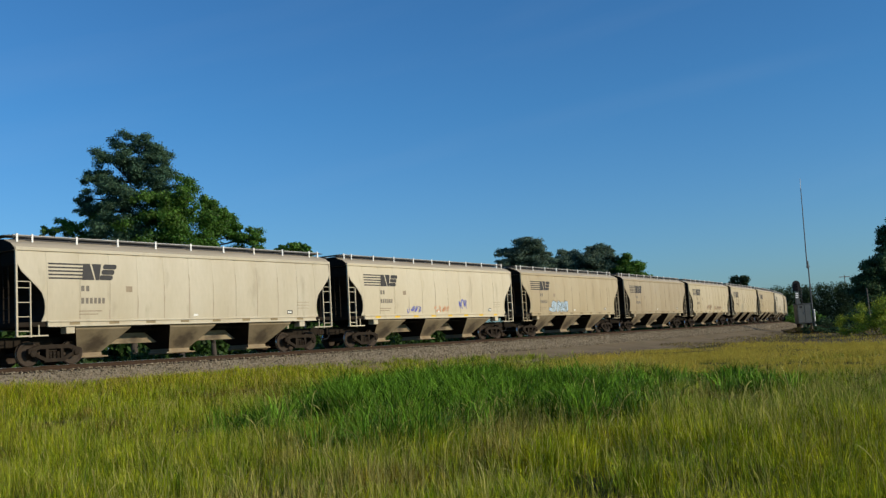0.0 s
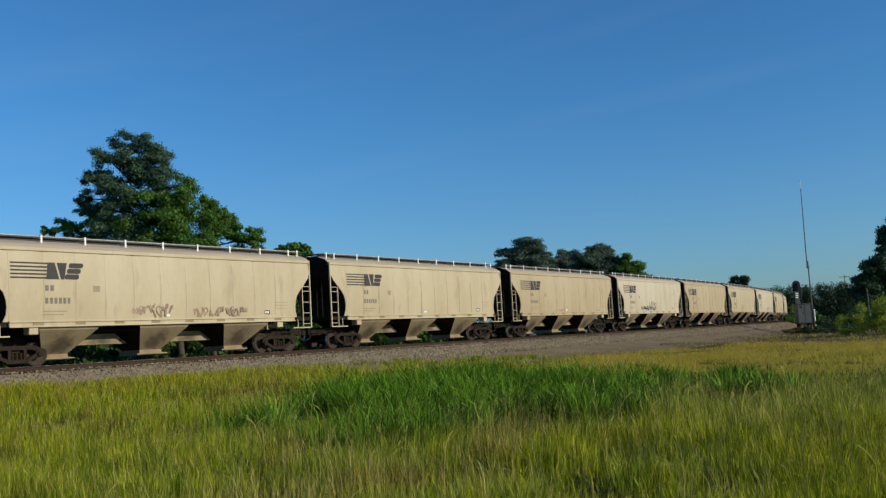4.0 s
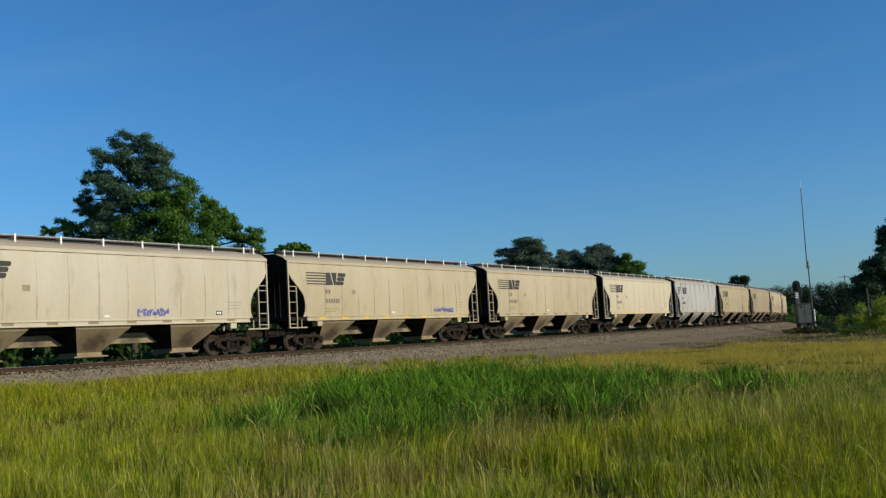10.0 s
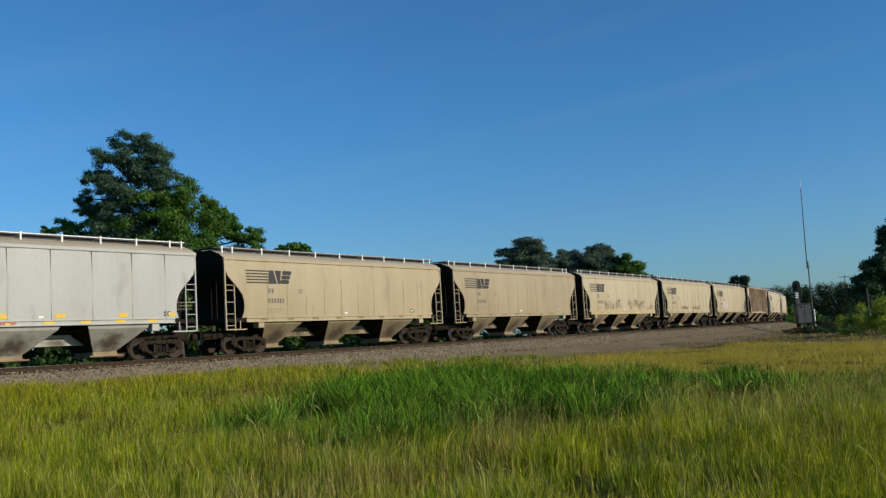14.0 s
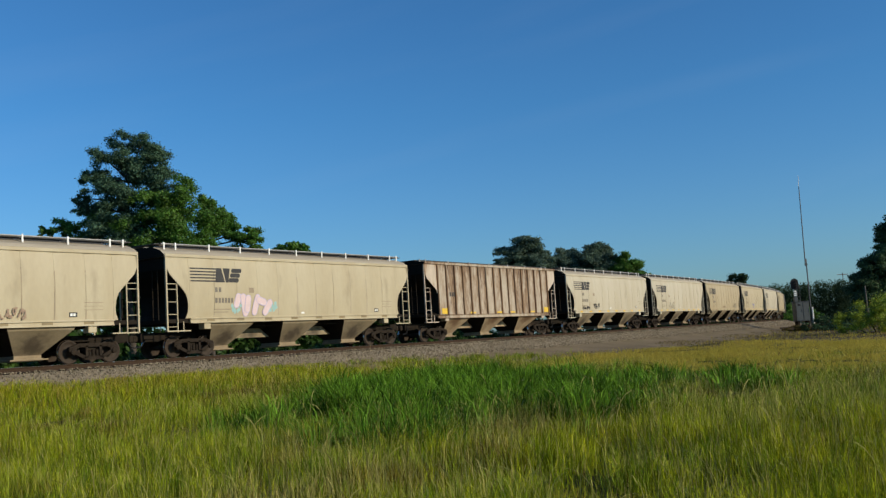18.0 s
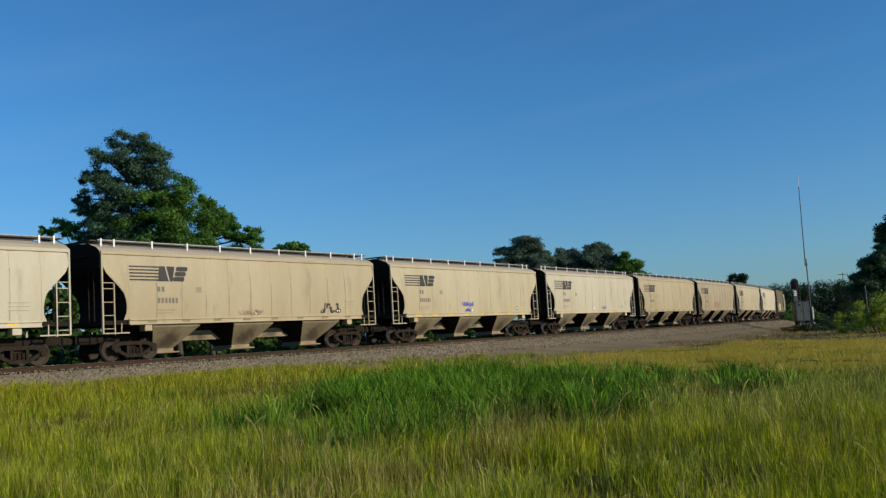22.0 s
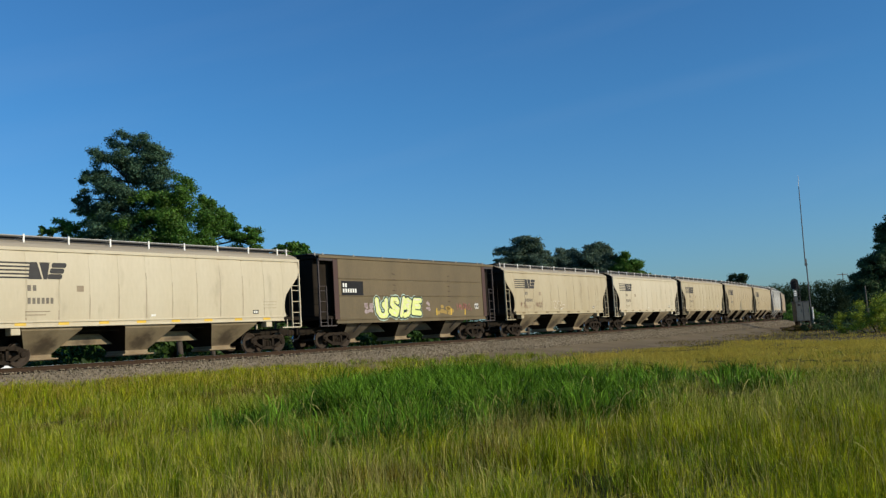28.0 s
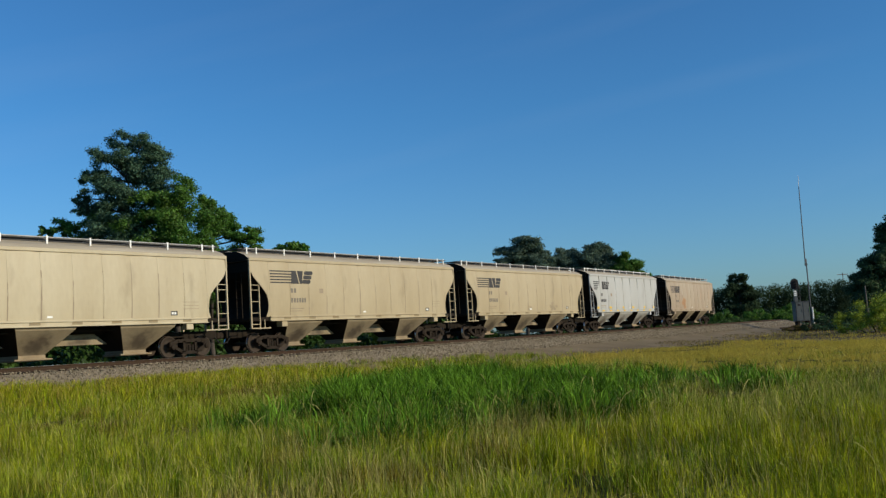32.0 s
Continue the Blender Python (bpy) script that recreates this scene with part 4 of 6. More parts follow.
def scribble(sh, car, x, z, w, h, colour, seed, label):
    """A tag of uneven looping strokes."""
    rng = random.Random(seed)
    bm = bmesh.new()
    n = max(3, round(w / (0.34 * h + 0.05)))
    j = 0
    for i in range(n):
        cx, cw, low = x + w * (i + 0.5) / n, w / n * 0.95, rng.uniform(0, 0.25) * h
        ps = [(cx + rng.uniform(-cw, cw), z + low + (h - low) * (rng.random() if _ % 2 else rng.choice((0.0, 1.15)))) for _ in range(rng.choice((4, 5, 6)))]
        pts = []
        for a, b, c in zip(ps, ps[1:] + ps[:1], ps[2:] + ps[:2]):
            for k in range(4):
                t = k / 4
                u, v = (1 - t) ** 2, t * t
                pts.append(tuple((a[q] + b[q]) / 2 * u + b[q] * 2 * t * (1 - t) + (b[q] + c[q]) / 2 * v for q in (0, 1)))
        for (px, pz), (qx, qz) in zip(pts, pts[1:len(pts) - rng.choice((0, 3))]):
            d = Vector((qx - px, qz - pz))
            if d.length > 1e-3:
                d = d.normalized() * rng.uniform(0.016, 0.032)
                patch(bm, sh, [(px - d.y, pz + d.x), (px + d.y, pz - d.x), (qx + d.y, qz - d.x), (qx - d.y, qz + d.x)], 0.010 + 0.0002 * j)
                j += 1
    part("graffiti", bm, SPRAY[colour], car, label)


def stroke(bm, sh, a, b, r, proud):
    """A fat round-ended brush stroke from a to b."""
    (ax, az), (bx, bz) = a, b
    ang = math.atan2(bz - az, bx - ax)
    pts = [(bx + r * math.cos(ang - math.pi / 2 + math.pi * i / 7), bz + r * math.sin(ang - math.pi / 2 + math.pi * i / 7)) for i in range(8)]
    pts += [(ax + r * math.cos(ang + math.pi / 2 + math.pi * i / 7), az + r * math.sin(ang + math.pi / 2 + math.pi * i / 7)) for i in range(8)]
    patch(bm, sh, pts, proud)


def bubbles(sh, car, x, z, w, h, n, fill, edge, seed, label, rim=0.085):
    """Fat rounded graffiti forms with a dark outline."""
    rng = random.Random(seed)
    n = n * 2
    forms = (((-.12, .26), (-.2, -.2)), ((.16, .3), (-.1, -.3)), ((-.2, .22), (.2, .12)), ((-.1, -.3), (.22, .05)), ((.2, -.24), (-.22, -.18)), ((-.1, .05), (.1, .32)),
             ((.0, .3), (.12, -.3)))
    r = min(w / n * 0.40, h * 0.22)
    for i in range(n):
        cx, cz = x + w * (i + 0.5) / n, z + h / 2
        f = forms[(i + seed) % len(forms)]
        (a, b) = [(cx + a * (w / n) * 2.2 + rng.uniform(-0.03, 0.03), cz + b * h * 1.15 + rng.uniform(-0.03, 0.03)) for a, b in f]
        bmo, bmf = bmesh.new(), bmesh.new()
        stroke(bmo, sh, a, b, r + rim, 0.008 + 0.0045 * i)
        stroke(bmf, sh, a, b, r, 0.010 + 0.0045 * i)
        form = part("graffiti_form", bmo, SPRAY[edge], car, "outline of one graffiti form")
        part("graffiti_fill", bmf, SPRAY[fill], form, label)


def bow(cx, cz, rx, rz, a0, a1, n=7):
    return [(cx + rx * math.cos(radians(a0 + (a1 - a0) * i / n)), cz + rz * math.sin(radians(a0 + (a1 - a0) * i / n))) for i in range(n + 1)]


FORMS = [[[(-.42, .46), (-.34, -.20)] + bow(-.05, -.22, .30, .22, 190, 350) + [(.26, .44)], [(.10, .1), (.34, -.36)]],
         [bow(.04, .22, .26, .20, 40, 250) + bow(-.02, -.22, .28, .22, 80, -160)],
         [[(-.28, .46), (-.30, -.44)], bow(-.06, .22, .26, .20, 100, -95), bow(-.06, -.22, .32, .22, 95, -100)],
         [[(.24, .42), (-.24, .40), (-.28, -.40), (.30, -.42)], [(-.2, .0), (.18, .02)]]]


def fat_forms(sh, car, x, z, w, h, count, seed, fill, edge, halo, label, thick=0.12, rim=0.045):
    """A row of fat, overlapping, letter-like forms, each with a dark edge over its neighbour."""
    wob = random.Random(seed)
    bmh, bme, bmf, bmg = (bmesh.new() for _ in range(4))
    cell = w / count
    r = cell * thick
    for i in range(count):
        cx, cz, lean_ = x + cell * (i + 0.5), z + h * (0.5 + wob.uniform(-0.03, 0.03)), wob.uniform(-0.18, 0.22)
        wide, step = wob.uniform(1.05, 1.25), 0
        for run in FORMS[(i + seed) % 4]:
            ps = [(cx + (a * wide + lean_ * b + wob.uniform(-0.09, 0.09)) * cell, cz + (b * 0.84 + wob.uniform(-0.07, 0.07)) * h) for a, b in run]
            for a, b in zip(ps, ps[1:]):
                step += 1
                fat = r * wob.uniform(0.9, 1.2)
                stroke(bmh, sh, a, b, fat + rim + 0.035 + wob.uniform(-0.02, 0.03), 0.004 + 0.0001 * step)
                stroke(bme, sh, a, b, fat + rim, 0.007 + 0.006 * i + 0.00004 * step)
                stroke(bmf, sh, a, b, fat, 0.010 + 0.006 * i + 0.00004 * step)
                if step % 3 == 1:
                    stroke(bmg, sh, (a[0] - r * 0.3, a[1] + r * 0.3), (b[0] - r * 0.3, b[1] + r * 0.3), r * 0.28, 0.0125 + 0.006 * i)
    part("graffiti_halo", bmh, SPRAY[halo], car, "thin halo of spray paint round the graffiti")
    part("graffiti_outline", bme, SPRAY[edge], car, "dark outline of the graffiti")
    part("graffiti_fill", bmf, SPRAY[fill], car, label)
    part("graffiti_gleam", bmg, SPRAY["chalk"], car, "pale gleams in the graffiti")


def puffs(sh, car, x, z, w, h, colour, seed, n, label, proud=0.006):
    """A soft cloud of overlapping sprayed spots."""
    rng = random.Random(seed)
    bm = bmesh.new()
    for i in range(n):
        patch(bm, sh, blob(x + rng.gauss(0, w * 0.45), max(z + rng.gauss(0, h * 0.4), 1.75), w * 0.26, h * 0.3, 10, rng, 0.25), proud + 0.0002 * i)
    part("graffiti", bm, SPRAY[colour], car, label)


def brown_car():
    length = 16.5
    sh = Shape(length, 4.52, 1.40, TAB_BROWN, 0.0, [0.0, 1.45, 14.85, length], ((2.1, 4.42), (6.55, 9.0), (11.05, 13.37)), (1.75, length - 1.75), BROWN, 0.18, BROWN)
    car = new("hopper_car")
    car_body(sh, car)
    for a, b in ((1.42, 14.88),):
        for z0, z1 in ((1.40, 2.58), (2.62, 3.46), (3.50, 4.48)):
            part("side_sheet", box(bmesh.new(), a, b, -1.63, -1.60, z0, z1, 0.012), BROWN, car)
    for z in (2.60, 3.48):
        part("sheet_lap", box(bmesh.new(), 1.42, 14.88, -1.655, -1.60, z - 0.02, z + 0.02, 0.006), BROWN, car)
    for x0, x1 in ((1.06, 1.41), (length - 1.41, length - 1.06)):
        part("end_stile", box(bmesh.new(), x0, x1, -1.635, -1.58, 1.4, 4.48, 0.01), MAROON, car, "maroon end post")
    for x0, x1 in ((0.02, 1.42), (length - 1.42, length - 0.02)):
        # the recess's shade, painted as a near-black sheet
        part("end_sheet", box(bmesh.new(), x0, x1, -1.2, 1.2, 1.6, 4.45, 0.03), SHADEDARK, car, "recessed end sheet in a shade-dark colour")
        part("end_rail", box(bmesh.new(), x0, x1, -1.62, -1.56, 4.36, 4.50, 0.01), UMBER, car)
    car_top(sh, car, 9, "low")
    car_ends(sh, car, GRIME, UMBER)
    car_under(sh, car, BAYBROWN)
    for x in sh.trucks:
        make_truck(car, x)
    for (a, b) in sh.bays:
        bm = beam(bmesh.new(), ((a + b) / 2 - 0.35, -1.18, 0.75), ((a + b) / 2 + 0.15, -1.50, 1.32), 0.06, 0.05)
        part("bay_rib", bm, BLACK, car)
    dec = Shape(length, 4.52, 1.40, TAB_BROWN, 0.0, sh.seams, sh.bays, sh.trucks, BROWN)
    dec.wide = lambda z: 1.634
    part("number_panel", decal(bmesh.new(), dec, 1.62, 3.35, 2.63, 3.36), BLACK, car, "black number panel")
    bm = bmesh.new()
    for i in range(2):
        decal(bm, dec, 1.72 + i * 0.19, 1.84 + i * 0.19, 3.05, 3.25, 0.012)
    for i in range(6):
        decal(bm, dec, 1.72 + i * 0.19, 1.84 + i * 0.19, 2.77, 2.97, 0.012)
    part("reporting_marks", bm, WHITE, car, "white bars of reporting marks")
    fat_forms(dec, car, 4.45, 1.46, 4.1, 1.10, 4, 12, "lemon", "ink_teal", "mint", "lemon-yellow fat graffiti forms", 0.145, 0.08)
    rng = random.Random(8)
    bm = bmesh.new()
    for i in range(9):
        px_ = 10.1 + rng.uniform(0, 1.9)
        patch(bm, dec, blob(px_, 1.62 + rng.uniform(0, 0.4), 0.2, 0.12, 9, rng, 0.3), 0.005)
    part("graffiti_back", bm, SPRAY["ochre"], car, "ochre patches of old spray paint")
    bm = bmesh.new()
    for i in range(10):
        patch(bm, dec, blob(3.75 + rng.uniform(-0.3, 0.3), 1.9 + rng.uniform(-0.3, 0.3), 0.14, 0.10, 7, rng, 0.4), 0.006)
    for i in range(5):
        patch(bm, dec, blob(9.15 + rng.uniform(-0.25, 0.25), 2.0 + rng.uniform(-0.3, 0.3), 0.12, 0.10, 7, rng, 0.4), 0.006)
    part("graffiti_puff", bm, SPRAY["dusk"], car, "pale pink puffs of spray paint")
    scribble(dec, car, 12.1, 1.72, 1.5, 0.42, "rose", 61, "faint red graffiti tag")
    part("consolidated_plate", decal(bmesh.new(), dec, 14.05, 14.45, 1.86, 2.16), WHITE, car, "small white stencil plate")
    for i in range(2):
        part("stencil_bar", decal(bmesh.new(), dec, 14.1 + i * 0.17, 14.22 + i * 0.17, 1.92, 2.1, 0.013), INK, car)
    for i in range(3):
        part("warning_stripe", decal(bmesh.new(), dec, 9.9 + i * 1.5, 9.98 + i * 1.5, 1.5, 1.9), YELLOW, car)
    for x in (6.0, 11.3):
        bm = bmesh.new()
        for i in range(6):
            rod(bm, (x - 0.11, -1.66, 2.3 + i * 0.3), (x + 0.11, -1.66, 2.3 + i * 0.3), 0.014, 6)
        part("side_rung", bm, MAROON, car)
    return car, sh


# ---- the train ----
def travelled(t):
    return 18.21 * t + 0.0143 * t * t


def start_of(k):
    """Where the leading post of car k stands along the line at the start."""
    e = (0.0 if k <= 4 else 0.1 if k <= 8 else 0.2 if k <= 13 else 0.05 if k == 14 else -1.1 if k <= 19 else -0.87 if k == 20 else -0.6 if k <= 23
         else -0.45 if k == 24 else -0.3 if k <= 27 else -0.1 if k <= 30 else 0.0)
    return 0.31 + (k - 1) * 17.9 + e


def car_pose(s):
    """A car with its leading post at s: both its trucks stand on the line."""
    a, b = line(s + 1.8), line(s + 14.8)
    d = (b - a).normalized()
    p = a - d * 1.8
    return pose(p.x, p.y, p.z, 0, 0, math.degrees(math.atan2(d.y, d.x)))


TONES = {-1: "cream", 0: "pale", 1: "bright", 2: "buff", 3: "tan", 4: "cream", 5: "cream", 6: "buff", 7: "pale", 8: "buff", 9: "cream",
         10: "pale", 11: "cream", 12: "cream", 13: "bright", 15: "buff", 16: "tan", 17: "cream", 18: "cream", 19: "cream", 21: "pale", 22: "pale", 23: "buff",
         24: "cream", 25: "pale", 26: "buff", 27: "tan", 28: "cream", 29: "bright", 31: "cream", 32: "bright", 33: "cream", 34: "buff", 35: "buff", 37: "stained"}
TONE_WORDS = {"cream": "dusty cream", "pale": "pale cream", "bright": "clean bright cream", "tan": "dirty tan", "buff": "buff-coloured", "stained": "rust-stained tan"}
std, STD = std_car()
train = {}
for k in range(-1, 38):
    if k in (14, 20, 30, 36):
        continue
    if k == -1:
        car = std
    else:
        car = copy_thing(std, Matrix())
    tone = PAINTS[TONES[k]]
    for o in car.children_recursive:
        if o.data.materials[0] is PAINTS["cream"]:
            o.material_slots[0].link = "OBJECT"
            o.material_slots[0].material = tone
    tagged(car, TONE_WORDS[TONES[k]] + " covered hopper car rolling on the railway", "railway car", "covered hopper cars of the train")
    train[k] = car
white, WSH = white_car()
train[14] = white
train[36] = copy_thing(white, Matrix())
for k in (14, 36):
    tagged(train[k], "grey-white ribbed covered hopper car with yellow reflectors", "railway car", "covered hopper cars of the train")
train[20] = tagged(rusty_car()[0], "rust-streaked ribbed covered hopper car, older and dirty", "railway car", "covered hopper cars of the train")
train[30] = tagged(brown_car()[0], "dark brown smooth-sided hopper car with lemon graffiti", "railway car", "covered hopper cars of the train")
scribble(STD, train[1], 5.0, 1.70, 1.2, 0.4, "blue", 1, "small blue graffiti tag")
scribble(STD, train[1], 7.6, 1.72, 1.4, 0.35, "orange", 2, "faint orange graffiti tag")
scribble(STD, train[1], 10.2, 1.70, 0.7, 0.75, "blue", 3, "blue graffiti tag of two lines")
puffs(STD, train[2], 5.4, 1.98, 1.5, 0.42, "sky2", 45, 22, "pale blue cloud behind the graffiti")
bubbles(STD, train[2], 4.0, 1.66, 2.75, 0.78, 5, "sky", "ink_teal", 4, "pale blue bubble graffiti with dark edges", 0.028)
scribble(STD, train[4], 6.4, 1.68, 1.9, 0.5, "brown", 15, "faint brown scrawled graffiti")
scribble(STD, train[4], 9.4, 1.68, 3.0, 0.4, "brown", 16, "faint brown scrawled graffiti")
scribble(STD, train[6], 6.8, 1.68, 0.65, 0.16, "red", 17, "small red tag")
scribble(STD, train[7], 5.2, 1.68, 3.5, 0.36, "black", 6, "black scrawled graffiti tag")
bubbles(STD, train[7], 7.2, 2.12, 1.7, 0.3, 2, "pale", "black", 7, "small outlined graffiti mark", 0.04)
scribble(STD, train[10], 9.4, 1.72, 1.5, 0.32, "blue", 9, "small blue graffiti tag")
scribble(STD, train[11], 11.9, 1.72, 1.9, 0.25, "blue", 10, "small dark blue graffiti tag")
scribble(WSH, train[14], 5.6, 1.50, 1.5, 0.14, "red", 11, "red scrawl along the sill")
scribble(STD, train[17], 4.0, 1.70, 3.3, 0.80, "brown", 21, "thin brown outlined graffiti")
scribble(STD, train[17], 8.9, 1.70, 3.7, 0.86, "brown", 22, "thin brown outlined graffiti")
scribble(STD, train[17], 14.0, 1.75, 0.9, 0.35, "red", 62, "faint red graffiti tag")
scribble(STD, train[18], 5.4, 1.68, 2.2, 0.4, "brown", 23, "faint brown graffiti tag")
scribble(STD, train[18], 9.2, 1.68, 2.6, 0.4, "brown", 24, "faint brown graffiti tag")
puffs(STD, train[19], 3.75, 1.95, 0.3, 0.3, "teal2", 25, 8, "pale teal haze of spray paint")
puffs(STD, train[19], 5.85, 2.05, 0.4, 0.35, "teal2", 27, 9, "pale teal haze of spray paint")
bubbles(STD, train[19], 3.7, 1.70, 2.1, 0.95, 3, "blush", "lilac", 26, "pale pink rounded graffiti with lilac edges", 0.035)
bubbles(STD, train[22], 4.7, 1.72, 1.6, 0.5, 4, "pale", "black", 28, "small black outlined graffiti tag", 0.022)
scribble(STD, train[23], 7.0, 1.72, 1.4, 0.2, "brown", 29, "faint brown tag")
scribble(STD, train[23], 12.2, 1.70, 1.5, 0.5, "black", 30, "thin black scrawl")
scribble(STD, train[24], 6.9, 1.95, 1.35, 0.34, "blue", 12, "purple-blue graffiti tag")
scribble(STD, train[24], 7.2, 1.66, 0.7, 0.22, "blue", 31, "purple-blue graffiti tag")
scribble(STD, train[25], 9.4, 1.70, 0.9, 0.2, "blue", 41, "small blue graffiti tag")
scribble(STD, train[21], 2.6, 1.66, 1.3, 0.25, "black", 42, "faint black scrawl along the sill")
scribble(STD, train[21], 4.6, 1.70, 1.2, 0.42, "black", 43, "dark graffiti tag")
scribble(STD, train[27], 6.5, 1.7, 2.4, 0.7, "red", 13, "faint red graffiti tag")
scribble(STD, train[31], 1.9, 1.85, 0.9, 0.4, "brown", 32, "small dark tag")
scribble(STD, train[31], 4.1, 1.85, 0.95, 0.4, "brown", 33, "small dark tag")
bubbles(STD, train[31], 6.8, 1.82, 1.6, 0.5, 3, "buff", "chalk", 34, "faded white outlined graffiti", 0.022)
puffs(STD, train[37], 5.4, 2.15, 0.9, 0.55, "rust", 51, 16, "orange-brown rust patch")
puffs(STD, train[35], 11.2, 1.95, 0.7, 0.35, "grime", 52, 9, "brown smudge of grime")
puffs(STD, train[35], 7.9, 1.85, 0.35, 0.2, "grime", 53, 6, "brown smudge of grime")
for k in (0, 1, 4, 7, 9, 10, 13, 17, 19, 21, 24, 25, 29, 32):
    for o in train[k].children:
        if o.name.startswith("dirty_seam"):
            o.material_slots[0].link = "OBJECT"
            o.material_slots[0].material = FAINTSEAM
for k in (1, 11, 13, 17, 21, 22, 24, 25, 29):
    for o in train[k].children:
        if o.name.startswith("reflective_strip"):
            o.material_slots[0].link = "OBJECT"
            o.material_slots[0].material = YELLOW
for k, car in train.items():
    car.matrix_basis = car_pose(start_of(k))


# ---- plants ----
def limb(bm, a, b, r0, r1):
    rod(bm, a, b, r0, 7, r1)


def leaf_cloud(centres, radii, count, size, rng, flat=0.0, stray=0.30):
    """Leaves as small bent quads spread through clumps, denser at the clumps' skins."""
    c = np.asarray(centres)
    r = np.asarray(radii)
    p = (r[:, 0] * r[:, 1] * r[:, 2]) ** (2 / 3)
    idx = rng.choice(len(c), count, p=p / p.sum())
    d = rng.normal(size=(count, 3))
    d /= np.linalg.norm(d, axis=1)[:, None]
    rad = rng.uniform(0.2, 1.0, count) ** 0.5 * (1 + stray * rng.normal(size=count))
    pos = c[idx] + d * r[idx] * rad[:, None]
    nrm = d + rng.normal(size=(count, 3)) * 0.7
    nrm[:, 2] += flat
    nrm /= np.linalg.norm(nrm, axis=1)[:, None]
    u = np.cross(nrm, rng.normal(size=(count, 3)))
    u /= np.linalg.norm(u, axis=1)[:, None]
    v = np.cross(nrm, u)
    s = size * rng.uniform(0.55, 1.3, count)[:, None]
    co_ = np.stack([pos - u * s, pos + v * s * 0.62 + nrm * s * 0.12, pos + u * s, pos - v * s * 0.62 - nrm * s * 0.12], 1).reshape(-1, 3)
    return co_, np.arange(count * 4).reshape(-1, 4)


def tree(label, x, y, height, trunk_r, blobs, leaf, count, size, seed, base=0.0, flat=0.2, lean=0.0, clumps=15, lobe=(0.26, 0.5)):
    """blobs: (dx, dy, z, rx, ry, rz) of the crown's masses; each is broken up into smaller clumps."""
    rng = np.random.default_rng(seed)
    t = new("tree")
    t.location = (x, y, base)
    bm = bmesh.new()
    pts = [Vector((lean * h * height + 0.15 * math.sin(h * 7 + seed), 0.1 * math.cos(h * 5 + seed), h * height * 0.92)) for h in np.linspace(0, 1, 7)]
    for i, (a, b) in enumerate(zip(pts, pts[1:])):
        limb(bm, a, b, trunk_r * (1 - i / 6.6), trunk_r * (1 - (i + 1) / 6.6))
    part("trunk", bm, BARK, t, smooth=True)
    cs, rs = [], []
    for bx, by, bz, rx, ry, rz in blobs:
        bm = bmesh.new()
        zt = max(0.15, min(0.9, (bz - rz * 0.7) / (height * 0.92)))
        root = Vector((lean * zt * height, 0, zt * height * 0.92))
        limb(bm, root, (bx, by, bz), trunk_r * 0.35, trunk_r * 0.1)
        for i in range(clumps):
            d = rng.normal(size=3)
            d /= np.linalg.norm(d)
            k_ = rng.uniform(0.4, 1.1)
            c = (bx + d[0] * rx * k_, by + d[1] * ry * k_, bz + d[2] * rz * k_)
            f = rng.uniform(*lobe)
            cs.append(c)
            rs.append((rx * f, ry * f, rz * f * 0.85))
            if i % 3 == 0:
                limb(bm, (bx, by, bz), c, trunk_r * 0.12, trunk_r * 0.04)
        part("limb", bm, BARK, t)
    co_, q_ = leaf_cloud(cs, rs, int(count * 1.7), size, rng, flat)
    crown = new("crown", fast_mesh("crown", co_, q_, leaf))
    crown.parent = t
    return tagged(t, label, "tree", kind="")


def bush(label, x, y, blobs, leaf, count, size, seed, base=0.0):
    rng = np.random.default_rng(seed)
    t = new("bush")
    t.location = (x, y, base)
    cs, rs = [], []
    bm = bmesh.new()
    for bx, by, bz, rx, ry, rz in blobs:
        rx, ry, rz = rx * 1.05, ry * 1.05, rz * 1.05
        limb(bm, (bx * 0.6, by * 0.6, 0), (bx, by, bz), 0.05, 0.02)
        for i in range(15):
            d = rng.normal(size=3)
            d /= np.linalg.norm(d)
            cs.append((bx + d[0] * rx * 0.7, by + d[1] * ry * 0.7, max(0.1, bz + d[2] * rz * 0.7)))
            f = rng.uniform(0.2, 0.42)
            rs.append((rx * f, ry * f, rz * f))
    part("stems", bm, BARK, t)
    co_, q_ = leaf_cloud(cs, rs, count, size, rng, 0.3)
    co_[:, 2] = np.maximum(co_[:, 2], 0.02)
    f = new("foliage", fast_mesh("foliage", co_, q_, leaf))
    f.parent = t
    return tagged(t, label, "bush")


